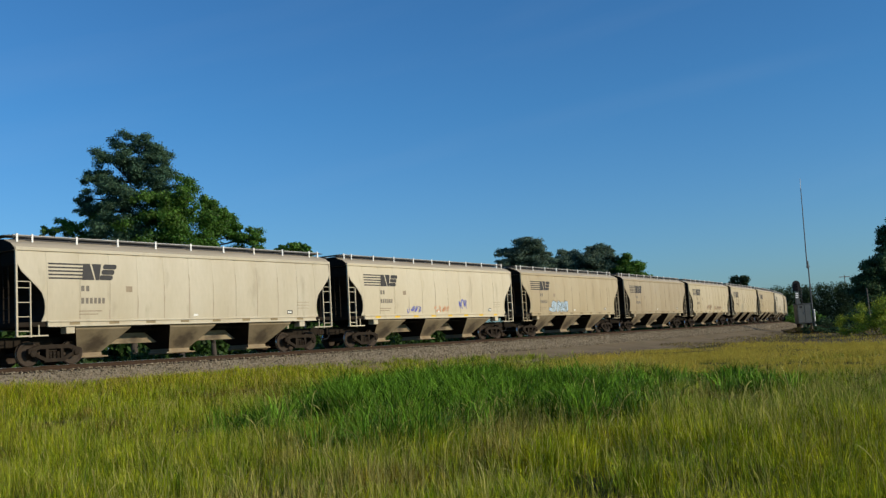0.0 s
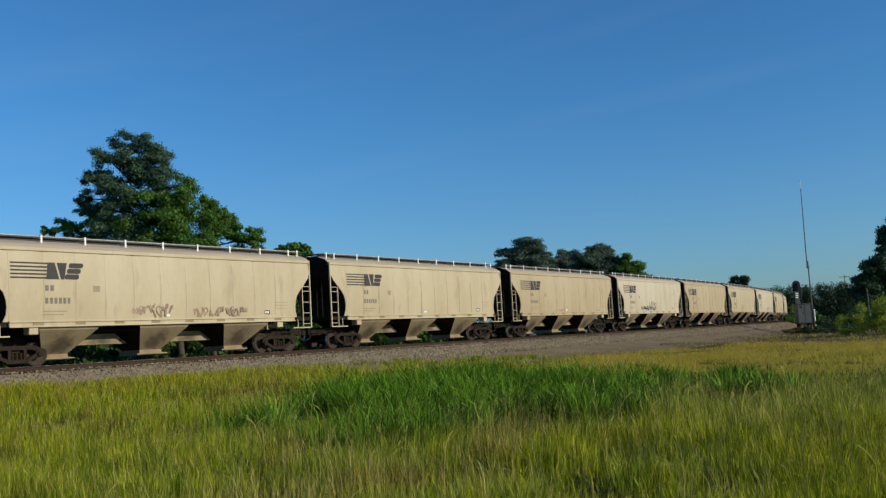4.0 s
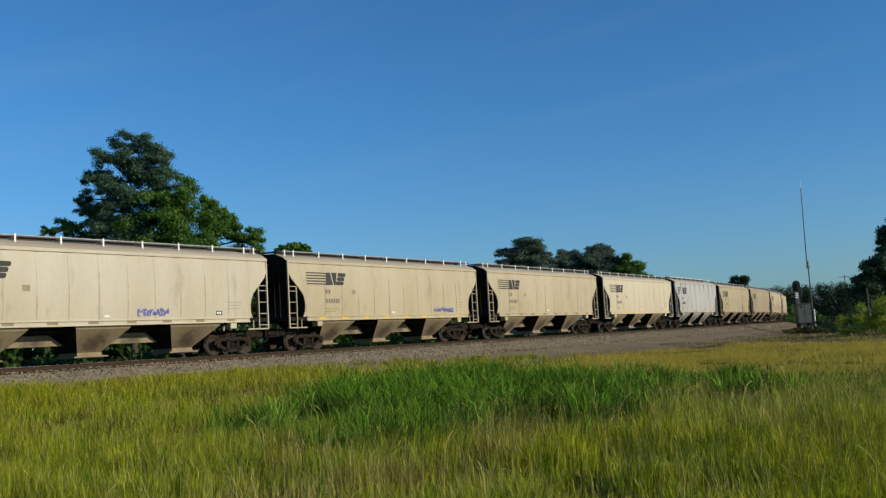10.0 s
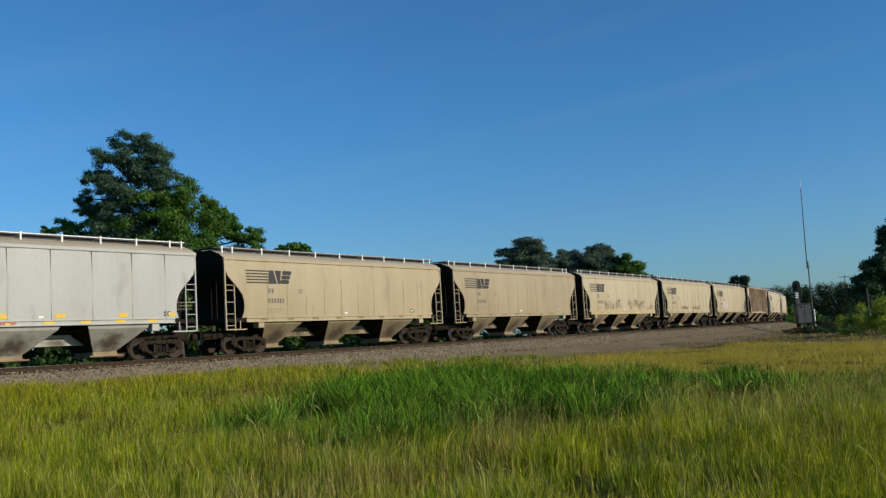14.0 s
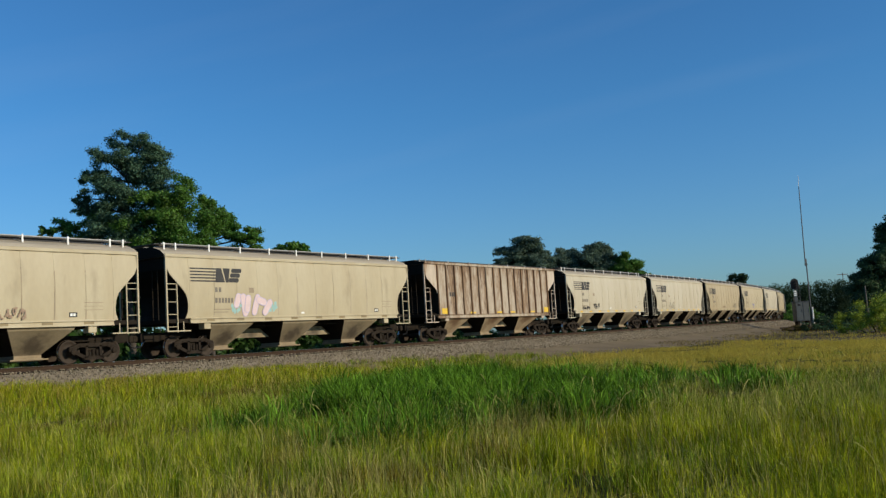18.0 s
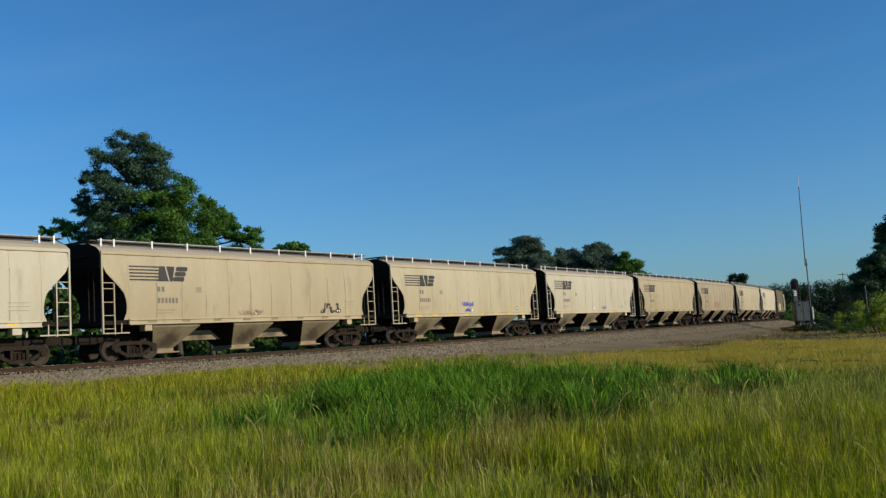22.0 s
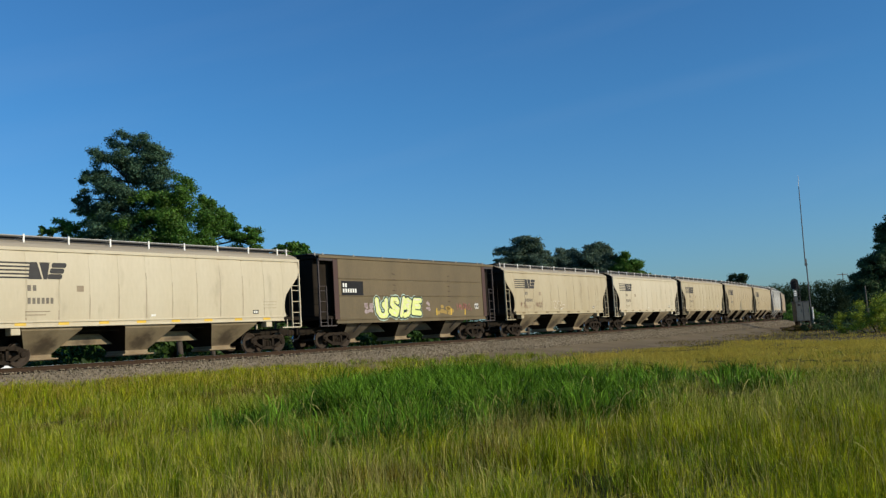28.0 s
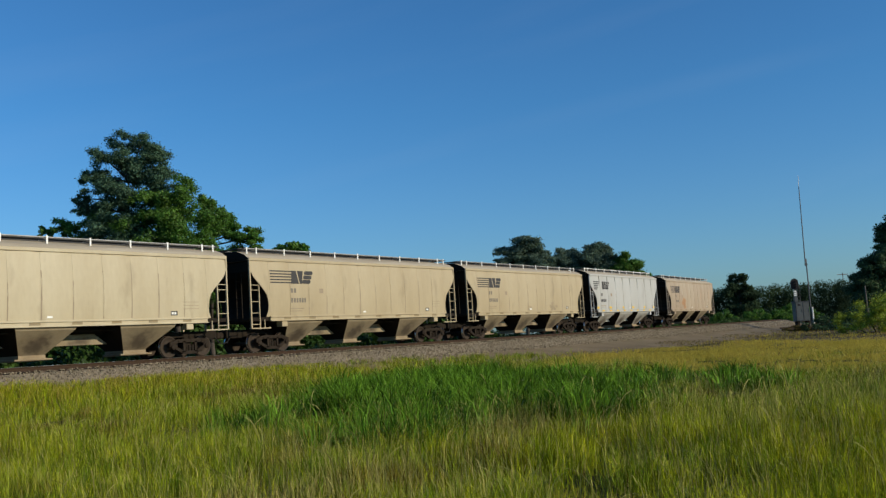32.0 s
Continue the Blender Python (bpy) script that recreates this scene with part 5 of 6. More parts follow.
# tall pine with a rounded dark crown and the broad-leaved trees beside it
tree("tall dark pine with a rounded open crown", -28.4, 85, 21.6, 0.35,
     [(-0.4, 0, 21.1, 1.5, 1.5, 0.9), (1.4, 0, 21.0, 1.6, 1.5, 0.9), (-1.9, 0, 19.8, 1.6, 1.6, 1.1), (2.7, 0, 19.8, 1.7, 1.7, 1.1), (0.3, 0, 19.6, 1.9, 1.8, 1.2), (-3.1, 0, 18.2, 1.1, 1.2, 0.9), (0, 0, 18.7, 2.2, 2.0, 1.4),
      (3.0, 0, 18.3, 1.4, 1.4, 1.1), (-2.3, 0, 17.2, 1.8, 1.6, 1.2), (1.8, 0, 17.0, 2.2, 1.9, 1.4), (-4.0, 0, 16.3, 1.0, 1.0, 0.8), (-0.4, 0, 16.4, 2.2, 2.0, 1.5),
      (3.4, 0, 16.4, 1.1, 1.2, 1.0), (-4.4, 0, 15.2, 0.8, 0.8, 0.6),
      (-2.0, 0, 14.8, 2.0, 1.9, 1.4), (1.4, 0, 14.8, 2.4, 2.0, 1.6), (0.2, 0, 12.6, 2.8, 2.4, 1.9), (-1.9, 0, 12.2, 2.3, 2.2, 1.8)], PINE, 54000, 0.088, 1, flat=0.3, clumps=13, lobe=(0.30, 0.46))
tree("broad-leaved green tree with a dense crown", -23.8, 84, 17.5, 0.32,
     [(0, 0, 15.9, 1.8, 1.9, 1.5), (-1.9, 0, 15.2, 1.9, 1.9, 1.6), (0.9, 0, 14.8, 1.4, 1.4, 1.2), (-1.4, 0, 13.6, 2.6, 2.3, 2.0), (1.0, 0, 13.4, 2.3, 2.3, 2.0), (0, 0, 11.2, 3.2, 3.0, 2.2), (0.5, 0, 8.2, 3.4, 3.0, 2.4),
      (-3.0, 0, 12.6, 2.4, 2.0, 1.9)], OAK, 34000, 0.10, 2, clumps=12, lobe=(0.28, 0.46))
tree("slender green tree at the edge of the stand", -21.5, 87, 16, 0.26,
     [(-0.1, 0, 15.3, 1.2, 1.2, 1.1), (0.7, 0, 14.6, 1.1, 1.1, 0.9), (0.3, 0, 13.6, 1.6, 1.5, 1.3), (1.5, 0, 13.2, 1.6, 1.5, 1.2), (2.8, 0, 12.6, 1.5, 1.4, 1.1), (3.9, 0, 12.0, 1.0, 1.0, 0.8), (0, 0, 10.6, 2.6, 2.6, 2.0), (2.6, 0, 10.2, 2.0, 1.8, 1.6)], OAK, 24000, 0.10, 3, clumps=11, lobe=(0.28, 0.46))
tree("low green tree with thin outer twigs", -33.8, 86, 14, 0.22,
     [(-2.6, 0, 13.4, 0.7, 0.8, 0.6), (-1.0, 0, 13.8, 1.0, 1.0, 0.8), (0.8, 0, 13.3, 1.3, 1.3, 1.1), (2.2, 0, 14.2, 1.5, 1.6, 1.4), (0, 0, 11.0, 2.8, 2.4, 1.8)], OAK, 12000, 0.10, 4)
tree("small green tree over the cars", -17.6, 110, 14.6, 0.22,
     [(-0.9, 0, 13.2, 1.2, 1.2, 0.9), (0.9, 0, 13.1, 1.2, 1.2, 1.0), (0, 0, 11.0, 2.2, 2.2, 1.7)], OAK, 5500, 0.2, 5)
# stand in the middle distance
tree("spreading dark pine with a flat crown", 16.4, 190, 21.3, 0.45,
     [(0, 0, 19.7, 3.0, 3.0, 1.4), (-2.6, 0, 18.4, 2.6, 2.6, 1.3), (2.6, 0, 18.6, 2.6, 2.6, 1.3), (0.2, 0, 17.6, 3.0, 2.8, 1.5), (-4.2, 0, 16.4, 1.9, 1.8, 1.1), (4.2, 0, 17.2, 1.8, 1.8, 1.0),
      (-1.2, 0, 15.8, 3.0, 2.8, 1.6), (2.2, 0, 15.8, 3.0, 2.8, 1.6), (4.6, 0, 14.8, 2.6, 2.6, 1.7), (-0.5, 0, 13.2, 3.6, 3.0, 1.9), (6.2, 0, 13.4, 2.8, 2.6, 1.6)],
     HAZEPINE, 44000, 0.165, 6, flat=0.4, clumps=18)
tree("dark pine beside the stand", 25.6, 192, 18.6, 0.4,
     [(0, 0, 17.0, 2.2, 2.0, 1.6), (0.5, 0, 14.8, 3.2, 3.0, 2.2), (-1.8, 0, 14.2, 2.4, 2.2, 2.0), (2.8, 0, 15.4, 2.0, 2.0, 1.4)], HAZEPINE, 26000, 0.165, 7, flat=0.4, clumps=18)
tree("tall rounded pine in the stand", 31.0, 190, 19.2, 0.42,
     [(0, 0, 17.4, 2.5, 2.4, 1.7), (-1.8, 0, 16.2, 2.4, 2.4, 1.6), (1.8, 0, 16.0, 2.3, 2.2, 1.7), (0, 0, 13.6, 3.8, 3.2, 2.2), (-3.6, 0, 13.2, 2.8, 2.4, 1.8), (3.4, 0, 13.0, 2.8, 2.4, 1.9)], HAZEPINE, 38000, 0.165, 8, flat=0.4, clumps=18)
tree("green broad-leaved tree at the end of the stand", 36.6, 188, 16.6, 0.35,
     [(0, 0, 15.3, 1.9, 1.9, 1.4), (1.6, 0, 13.6, 2.1, 2.1, 1.5), (-0.6, 0, 13.0, 2.4, 2.4, 1.8), (3.0, 0, 11.8, 1.7, 1.6, 1.4)], OAK, 20000, 0.15, 9)
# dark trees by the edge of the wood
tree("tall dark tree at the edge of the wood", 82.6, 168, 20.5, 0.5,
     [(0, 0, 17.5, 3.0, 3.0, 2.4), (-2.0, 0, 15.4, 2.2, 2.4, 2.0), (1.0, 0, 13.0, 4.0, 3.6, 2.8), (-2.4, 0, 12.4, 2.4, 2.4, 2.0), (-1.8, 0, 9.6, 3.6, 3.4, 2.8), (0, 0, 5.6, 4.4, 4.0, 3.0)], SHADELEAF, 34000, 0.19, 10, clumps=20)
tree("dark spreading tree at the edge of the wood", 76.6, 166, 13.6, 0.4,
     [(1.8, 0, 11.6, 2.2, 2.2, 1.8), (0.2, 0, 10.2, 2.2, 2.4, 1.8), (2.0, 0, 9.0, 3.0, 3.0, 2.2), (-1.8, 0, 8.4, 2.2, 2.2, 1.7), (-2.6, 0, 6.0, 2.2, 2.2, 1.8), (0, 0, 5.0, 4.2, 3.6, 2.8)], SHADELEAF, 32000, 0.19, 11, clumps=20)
tree("round-topped tree far along the line", 103.6, 330, 17.9, 0.5,
     [(0, 0, 14.8, 3.6, 3.6, 2.6), (-1.5, 0, 11.5, 4.6, 4.4, 3.2), (2.6, 0, 11.0, 4.2, 4.0, 3.2), (0, 0, 6.0, 5.2, 5.0, 4.0)], FARLEAF, 11000, 0.38, 12)


def far_wood(x0, x1, y0, y1, top, count, seed, size=0.6):
    rng = np.random.default_rng(seed)
    cs, rs = [], []
    n = int((abs(x1 - x0) + abs(y1 - y0)) / 1.5)
    for i in range(n):
        f = (i + rng.uniform(-0.5, 0.5)) / n
        x, y = x0 + (x1 - x0) * f, y0 + (y1 - y0) * f + rng.uniform(-6, 6)
        h = top * rng.uniform(0.78, 1.0)
        for zf in (0.12, 0.36, 0.6, 0.84):
            cs.append((x + rng.uniform(-2, 2), y, h * zf))
            rs.append((3.6 * (1.2 - 0.5 * zf), 3.4, h * 0.2))
    co_, q_ = leaf_cloud(cs, rs, int(count * 1.9), size, rng, 0.2, 0.10)
    co_[:, 2] = np.maximum(co_[:, 2], 0.05)
    return co_, q_


w1, q1 = far_wood(80, 200, 369, 350, 15.0, 80000, 21, 0.30)
w2, q2 = far_wood(200, 480, 350, 120, 16.0, 14000, 22)
w3, q3 = far_wood(-420, 80, 330, 369, 11.0, 9000, 23)
# out-of-view stretch of wood, added to throw shade on the trees beside it
shade_wood, q4 = far_wood(94, 165, 178, 110, 19.0, 16000, 24)
woods = np.concatenate([w1, w2, w3, shade_wood])
wood = new("far_wood", fast_mesh("far_wood", woods, np.arange(len(woods)).reshape(-1, 4), FARLEAF))
tagged(wood, "distant dark green edge of a wood, with an unseen stretch added for shade", "wood", kind="stuff")
bush("bright green bushes by the railway", 35.2, 75, [(-3.2, 0, 0.9, 1.3, 1.4, 0.9), (-1.6, 0.6, 1.6, 1.6, 1.6, 1.3), (0.4, 0, 1.7, 1.8, 1.7, 1.4), (-0.5, -1.5, 0.8, 1.6, 1.4, 0.9), (2.0, -1.2, 0.9, 1.7, 1.4, 1.0), (3.2, 0.4, 1.9, 1.8, 1.8, 1.6), (5.2, 0, 1.8, 1.8, 1.8, 1.6), (4.0, 0.5, 3.0, 1.4, 1.4, 1.0)],
     LIME, 42000, 0.06, 31)
bush("dark weeds beside the signal", 46.5, 108, [(-1.5, 0, 0.5, 1.2, 1.0, 0.5), (0.8, 0, 0.6, 1.4, 1.0, 0.6), (3.0, 0, 0.8, 1.6, 1.2, 0.8), (5.5, 0, 1.0, 1.8, 1.4, 1.0)], OAK, 5000, 0.12, 32)
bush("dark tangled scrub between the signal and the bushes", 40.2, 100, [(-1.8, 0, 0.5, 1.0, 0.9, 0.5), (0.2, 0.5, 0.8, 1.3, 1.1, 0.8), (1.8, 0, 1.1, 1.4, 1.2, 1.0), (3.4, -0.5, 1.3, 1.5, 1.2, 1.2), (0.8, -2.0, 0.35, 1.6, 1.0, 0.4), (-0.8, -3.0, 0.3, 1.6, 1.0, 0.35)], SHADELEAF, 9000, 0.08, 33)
bush("dry brown weeds round the signal", 39.6, 106, [(-1.2, -1.5, 0.35, 1.3, 0.9, 0.4), (0.6, -2.2, 0.4, 1.2, 0.9, 0.45), (2.4, -1.8, 0.5, 1.2, 0.9, 0.5), (3.6, -2.6, 0.4, 1.3, 0.9, 0.4)], WEED, 6000, 0.07, 34)
for i, (x_, y_, h_) in enumerate(((90, 306, 6.0), (95.5, 300, 4.6), (100, 304, 6.4), (105, 299, 5.0), (110, 303, 6.2), (115.5, 300, 4.8))):
    bush("sunlit green thicket beyond the bend of the railway", x_, y_, [(-2.2, 0, h_ * 0.35, 2.4, 2.0, h_ * 0.35), (0.4, 0, h_ * 0.52, 2.5, 2.1, h_ * 0.42), (2.8, 0, h_ * 0.33, 2.4, 2.0, h_ * 0.33)], OAK, 4500, 0.22, 110 + i)
for i in range(19):
    p = line(-84 + i * 9.0, 41.0 + 1.5 * math.sin(i * 2.3))
    h = 1.85 + 0.2 * math.sin(i * 1.7)
    bush("leafy green thicket behind the track", p.x, p.y, [(-3.2, -3.6, 1.3 * h, 2.6, 2.2, 1.5 * h), (-1.0, -1.0, 1.6 * h, 2.7, 2.2, 1.6 * h), (1.4, 1.8, 1.3 * h, 2.6, 2.2, 1.5 * h), (3.0, 4.2, 1.2 * h, 2.5, 2.2, 1.3 * h),
                                                                             (-2.4, -2.2, 3.4 * h, 2.5, 2.2, 1.3 * h), (0.4, 0.4, 3.7 * h, 2.5, 2.2, 1.3 * h), (2.4, 3.2, 3.2 * h, 2.4, 2.2, 1.3 * h)],
         UNDERLEAF, 8500, 0.36, 40 + i)
for i in range(42):
    p = line(-66 + i * 6.5, 7.4 + 0.9 * math.sin(i * 3.1))
    h = 1.0 + 0.25 * math.sin(i * 2.3)
    bush("leafy green weeds behind the track", p.x, p.y, [(-1.9, -2.6, 0.7 * h, 1.6, 1.4, 0.75 * h), (-0.7, -0.6, 0.9 * h, 1.6, 1.4, 0.9 * h), (0.8, 0.8, 0.6 * h, 1.6, 1.4, 0.7 * h), (1.9, 2.6, 0.85 * h, 1.6, 1.4, 0.85 * h)],
         UNDERLEAF, 3000, 0.11, 80 + i, 0.1)


ev = [(14, 58, 0.012), (24, 50, 0.012), (46, 50, 0.012), (75, 62, 0.012), (80, 105, 0.012), (52, 128, 0.012), (36, 100, 0.012)]
earth = new("bare_earth", mesh_of("bare_earth", ev, [tuple(range(len(ev)))], EARTH))
tagged(earth, "strip of bare dark earth by the railway", "earth", kind="structure")
road = sweep("road", [(23.5, -1.5), (25.5, 0.15 - RAIL), (33.5, 0.15 - RAIL), (35.5, -1.5)], -900, 300, 6, ASPHALT)
tagged(road, "grey asphalt highway beyond the railway", "road", kind="structure")

# ---- grass ----
def blades(x, y, z, height, width, bend, heading, rng):
    """Grass blades of two bent sections each: five points, three triangles; heading: the way they lean."""
    n = len(x)
    a = rng.uniform(0, 2 * math.pi, n)
    ux, uy = np.cos(a) * width / 2, np.sin(a) * width / 2
    bx, by = np.cos(heading) * bend * height, np.sin(heading) * bend * height
    zero = np.zeros(n)
    base = np.stack([x, y, z], 1)
    left, right = np.stack([-ux, -uy, zero], 1), np.stack([ux, uy, zero], 1)
    mid = base + np.stack([bx * 0.3, by * 0.3, height * 0.62], 1)
    tip = base + np.stack([bx, by, height * (1 - 0.25 * np.minimum(bend, 1.2))], 1)
    co_ = np.stack([base + left, base + right, mid + right * 0.85, mid + left * 0.85, tip], 1).reshape(-1, 3)
    k_ = np.arange(n)[:, None] * 5
    return co_, np.concatenate([k_ + [0, 1, 2], k_ + [0, 2, 3], k_ + [3, 2, 4]])


TABLE = np.random.default_rng(9).uniform(0, 1, (256, 256))


def patchy(x, y, size, shift=0.0):
    """Smooth random patches of about the given size, 0 to 1."""
    u, v = x / size + 37.3 + shift * 5.1, y / size + 11.7 + shift * 3.7
    i, j = np.floor(u).astype(int), np.floor(v).astype(int)
    fu, fv = u - i, v - j
    fu, fv = fu * fu * (3 - 2 * fu), fv * fv * (3 - 2 * fv)
    a, b = TABLE[i % 256, j % 256], TABLE[(i + 1) % 256, j % 256]
    c, d = TABLE[i % 256, (j + 1) % 256], TABLE[(i + 1) % 256, (j + 1) % 256]
    return (a * (1 - fu) + b * fu) * (1 - fv) + (c * (1 - fu) + d * fu) * fv


rng = np.random.default_rng(77)
# tussocks over the meadow, thinner with distance; in each one blades that lean outwards
m = 44000
ty = 6.6 * (66 / 6.6) ** rng.uniform(0, 1, m)
tx = rng.uniform(-1, 1, m) * (0.52 * ty + 3)
gap = patchy(tx, ty, 0.7) * 0.6 + patchy(tx, ty, 2.2, 1) * 0.4
keep = rng.uniform(0, 1, m) < np.clip((gap - 0.27) * 4.5, 0.16, 1)
tx, ty, gap = tx[keep], ty[keep], gap[keep]
m = len(tx)
count = np.clip(rng.lognormal(2.9, 0.55, m), 6, 70).astype(int)
spread = rng.uniform(0.03, 0.16, m) * (1 + ty / 40)
tall = np.clip(rng.normal(1.0, 0.14, m), 0.6, 1.5) * (0.34 + 0.85 * gap + 0.35 * patchy(tx, ty, 1.5, 11))
own = np.repeat(np.arange(m), count)
n = len(own)
ox, oy = rng.normal(size=n), rng.normal(size=n)
x, y = tx[own] + ox * spread[own], ty[own] + oy * spread[own]
heading = np.arctan2(oy, ox) + rng.normal(size=n) * 0.7
lean = 0.08 + 0.2 * np.hypot(ox, oy) * rng.uniform(0.3, 1.3, n)
crossed = rng.uniform(0, 1, n) < 0.48
lean = np.where(crossed, lean + rng.uniform(0.35, 1.1, n), lean)
heading = np.where(crossed, rng.uniform(0, 2 * math.pi, n), heading)
short = np.where(crossed, rng.uniform(0.55, 0.9, n), 1.0)
d, s = track_distance(x, y)
ok = (d < -2.9 - 4.0 * np.clip((s - 2) / 12, 0, 1) * rng.uniform(0.7, 1.1, n)) & ~((y > 40) & (rng.uniform(0, 1, n) < (x / y - 0.07) / 0.08))
x, y, d, own, heading, lean, short = x[ok], y[ok], d[ok], own[ok], heading[ok], lean[ok], short[ok]
tn = patchy(tx, ty, 1.6, 2) * 2 - 1
lush_t = np.clip(1.35 - np.hypot((tx - 0.1) / 4.0, (ty - 26.0) / 9.0) + 0.45 * tn, 0, 1) + 0.55 * np.clip(1.3 - np.hypot((tx - 6.6) / 1.7, (ty - 25.0) / 4.0) + 0.3 * tn, 0, 1)
ochre_t = np.clip((tx - 0.165 * ty - 1.0 + 0.9 * tn) / 1.6, 0, 1) * np.clip((ty - 22.5 + 2 * tn) / 3.5, 0, 1)
pick_t = rng.uniform(0, 1, m)
lush_t = np.clip(lush_t + 0.3 * np.clip(1.5 - np.hypot(tx / 3.6, (ty - 25) / 9), 0, 1), 0, 1)
lush_b = pick_t < lush_t * 1.15 - 0.1
ochre_b = ~lush_b & (pick_t < ochre_t * 0.93)
fresh_b = ~lush_b & ~ochre_b & (pick_t < np.clip((tx + 0.8 + 4 * tn) / 4, np.where(tx < -0.25 * ty, 0.5, 0.4), 1) * np.clip((np.where(tx < -0.25 * ty, 34, 17.5) + 4 * tn - ty) / 5, 0, 1))
thatch_b = ~lush_b & ~ochre_b & (rng.uniform(0, 1, m) < np.clip((0.36 - patchy(tx, ty, 1.3, 3)) * 5, 0.02, 0.75)
            + 0.4 * np.exp(-((tx - 0.8) / 3.2) ** 2 - ((ty - 14.5) / 2.4) ** 2) * patchy(tx, ty, 0.9, 8))
is_lush, is_ochre, is_thatch = lush_b[own], ochre_b[own], thatch_b[own]
is_straw = ~is_lush & ~is_ochre & (rng.uniform(0, 1, len(x)) < 0.025 + 0.07 * patchy(x, y, 1.1, 4) * np.clip(1 + x / 8, 0.5, 1.6))
is_fresh = fresh_b[own] & ~is_straw & ~is_thatch
is_thatch = is_thatch & ~is_straw
rest = ~is_lush & ~is_ochre & ~is_straw & ~is_fresh & ~is_thatch
edge = np.clip((-d - 2.4) / 3, 0.45, 1) * (1 - 0.35 * np.clip((x - 0.12 * y) / 6, 0, 1) * np.clip((y - 10) / 12, 0, 1))
for name, sel, h0, h1, w, material, label, curl in (
        ("fresh_grass", is_fresh, 0.5, 0.44, 0.005, FRESH, "yellow-green uncut grass", 1.0),
        ("meadow_grass", rest, 0.5, 0.44, 0.005, GRASS, "uncut mixed green and yellow meadow grass", 1.0),
        ("lush_grass", is_lush, 0.5, 0.78, 0.013, LUSH, "tall lush dark green grass clump", 1.7),
        ("dead_grass", is_thatch, 0.4, 0.32, 0.005, THATCH, "dead brown grass between the tussocks", 1.8),
        ("dry_grass", is_straw, 0.7, 0.66, 0.003, STRAW, "dry straw-coloured seed stalks among the grass", 0.8),
        ("yellow_grass", is_ochre, 0.4, 0.30, 0.007, OCHRE, "short yellowing grass", 1.3)):
    xs, ys, ds = x[sel], y[sel], d[sel]
    hh = h1 * (h0 + (1 - h0) * rng.uniform(0, 1, len(xs)) ** 0.8) * tall[own[sel]] * edge[sel] * short[sel]
    far = np.clip(ys / 14, 1, 3.0)
    co_, q_ = blades(xs, ys, ground_z(ds) - 0.02, hh, w * far * rng.uniform(0.6, 1.4, len(xs)), curl * lean[sel], heading[sel], rng)
    tagged(new(name, fast_mesh(name, co_, q_, material)), label, "grass", kind="stuff")
# seed heads on some of the dry stalks
xs, ys, ds = x[is_straw][::9], y[is_straw][::9], d[is_straw][::9]
hh = rng.uniform(0.5, 0.85, len(xs))
co_, q_ = blades(xs, ys, ground_z(ds) + hh * 0.8, rng.uniform(0.05, 0.11, len(xs)), 0.0045 * np.clip(ys / 14, 1, 2.5), rng.uniform(0.4, 1.2, len(xs)), rng.uniform(0, 6.28, len(xs)), rng)
tagged(new("seed_heads", fast_mesh("seed_heads", co_, q_, STRAW)), "drooping straw-coloured seed heads", "grass", kind="stuff")
# a few long arching stems with drooping plumes
n = 150
py_ = 6.8 * (22 / 6.8) ** rng.uniform(0, 1, n)
px_ = rng.uniform(-0.5, 0.5, n) * py_
high, far_out, way = rng.uniform(0.55, 0.9, n), rng.uniform(0.15, 0.6, n), rng.uniform(0, 2 * math.pi, n)
seg = np.linspace(0, 1, 9)
wide = np.where(seg > 0.72, 2.6, 1.0) * np.where(seg > 0.97, 0.2, 1.0)
run_ = far_out[:, None] * seg[None] ** 2.2
zc = high[:, None] * (1.25 * seg - 0.32 * seg ** 3)[None] - 0.25 * far_out[:, None] * seg[None] ** 3
cx_, cy_ = px_[:, None] + np.cos(way)[:, None] * run_, py_[:, None] + np.sin(way)[:, None] * run_
half_w = 0.0016 * np.clip(py_ / 9, 1, 2.5)[:, None] * wide[None]
left_, right_ = np.stack([cx_ - half_w, cy_, zc], 2), np.stack([cx_ + half_w, cy_, zc], 2)
co_ = np.stack([left_, right_], 2).reshape(-1, 3)
first = (np.arange(n)[:, None] * 18 + np.arange(8)[None] * 2).reshape(-1, 1)
tagged(new("arching_stems", fast_mesh("arching_stems", co_, first + np.array([[0, 1, 3, 2]]), STRAW)), "long arching straw-coloured grass stems with plumes", "grass", kind="stuff")
# dry grass that climbs the bank to the foot of the ballast
n = 50000
ss = rng.uniform(-34, 22, n)
oo = -3.0 - 4.6 * rng.uniform(0, 1, n) ** 1.3
hx = np.interp(ss, LS, LH)
x = np.interp(ss, LS, LX) - np.sin(hx) * (HALF + oo)
y = np.interp(ss, LS, LY) + np.cos(hx) * (HALF + oo)
pn = patchy(x, y, 1.6, 9) * 0.6 + patchy(x, y, 0.6, 10) * 0.4
ok = rng.uniform(0, 1, n) < np.clip(pn * 2.2 - 0.35, 0.05, 1) * np.clip((4 - ss) / 20, 0.0, 1)
x, y, oo, pn = x[ok], y[ok], oo[ok], pn[ok]
rise = 1 + 0.7 * np.clip(-ss[ok] / 20, 0, 1)
k = len(x)
hh = (0.22 + 0.34 * pn) * rng.uniform(0.6, 1.15, k) * np.clip((-oo - 2.7) / 1.2, 0.35, 1) * rise
green = rng.uniform(0, 1, k) < 0.68
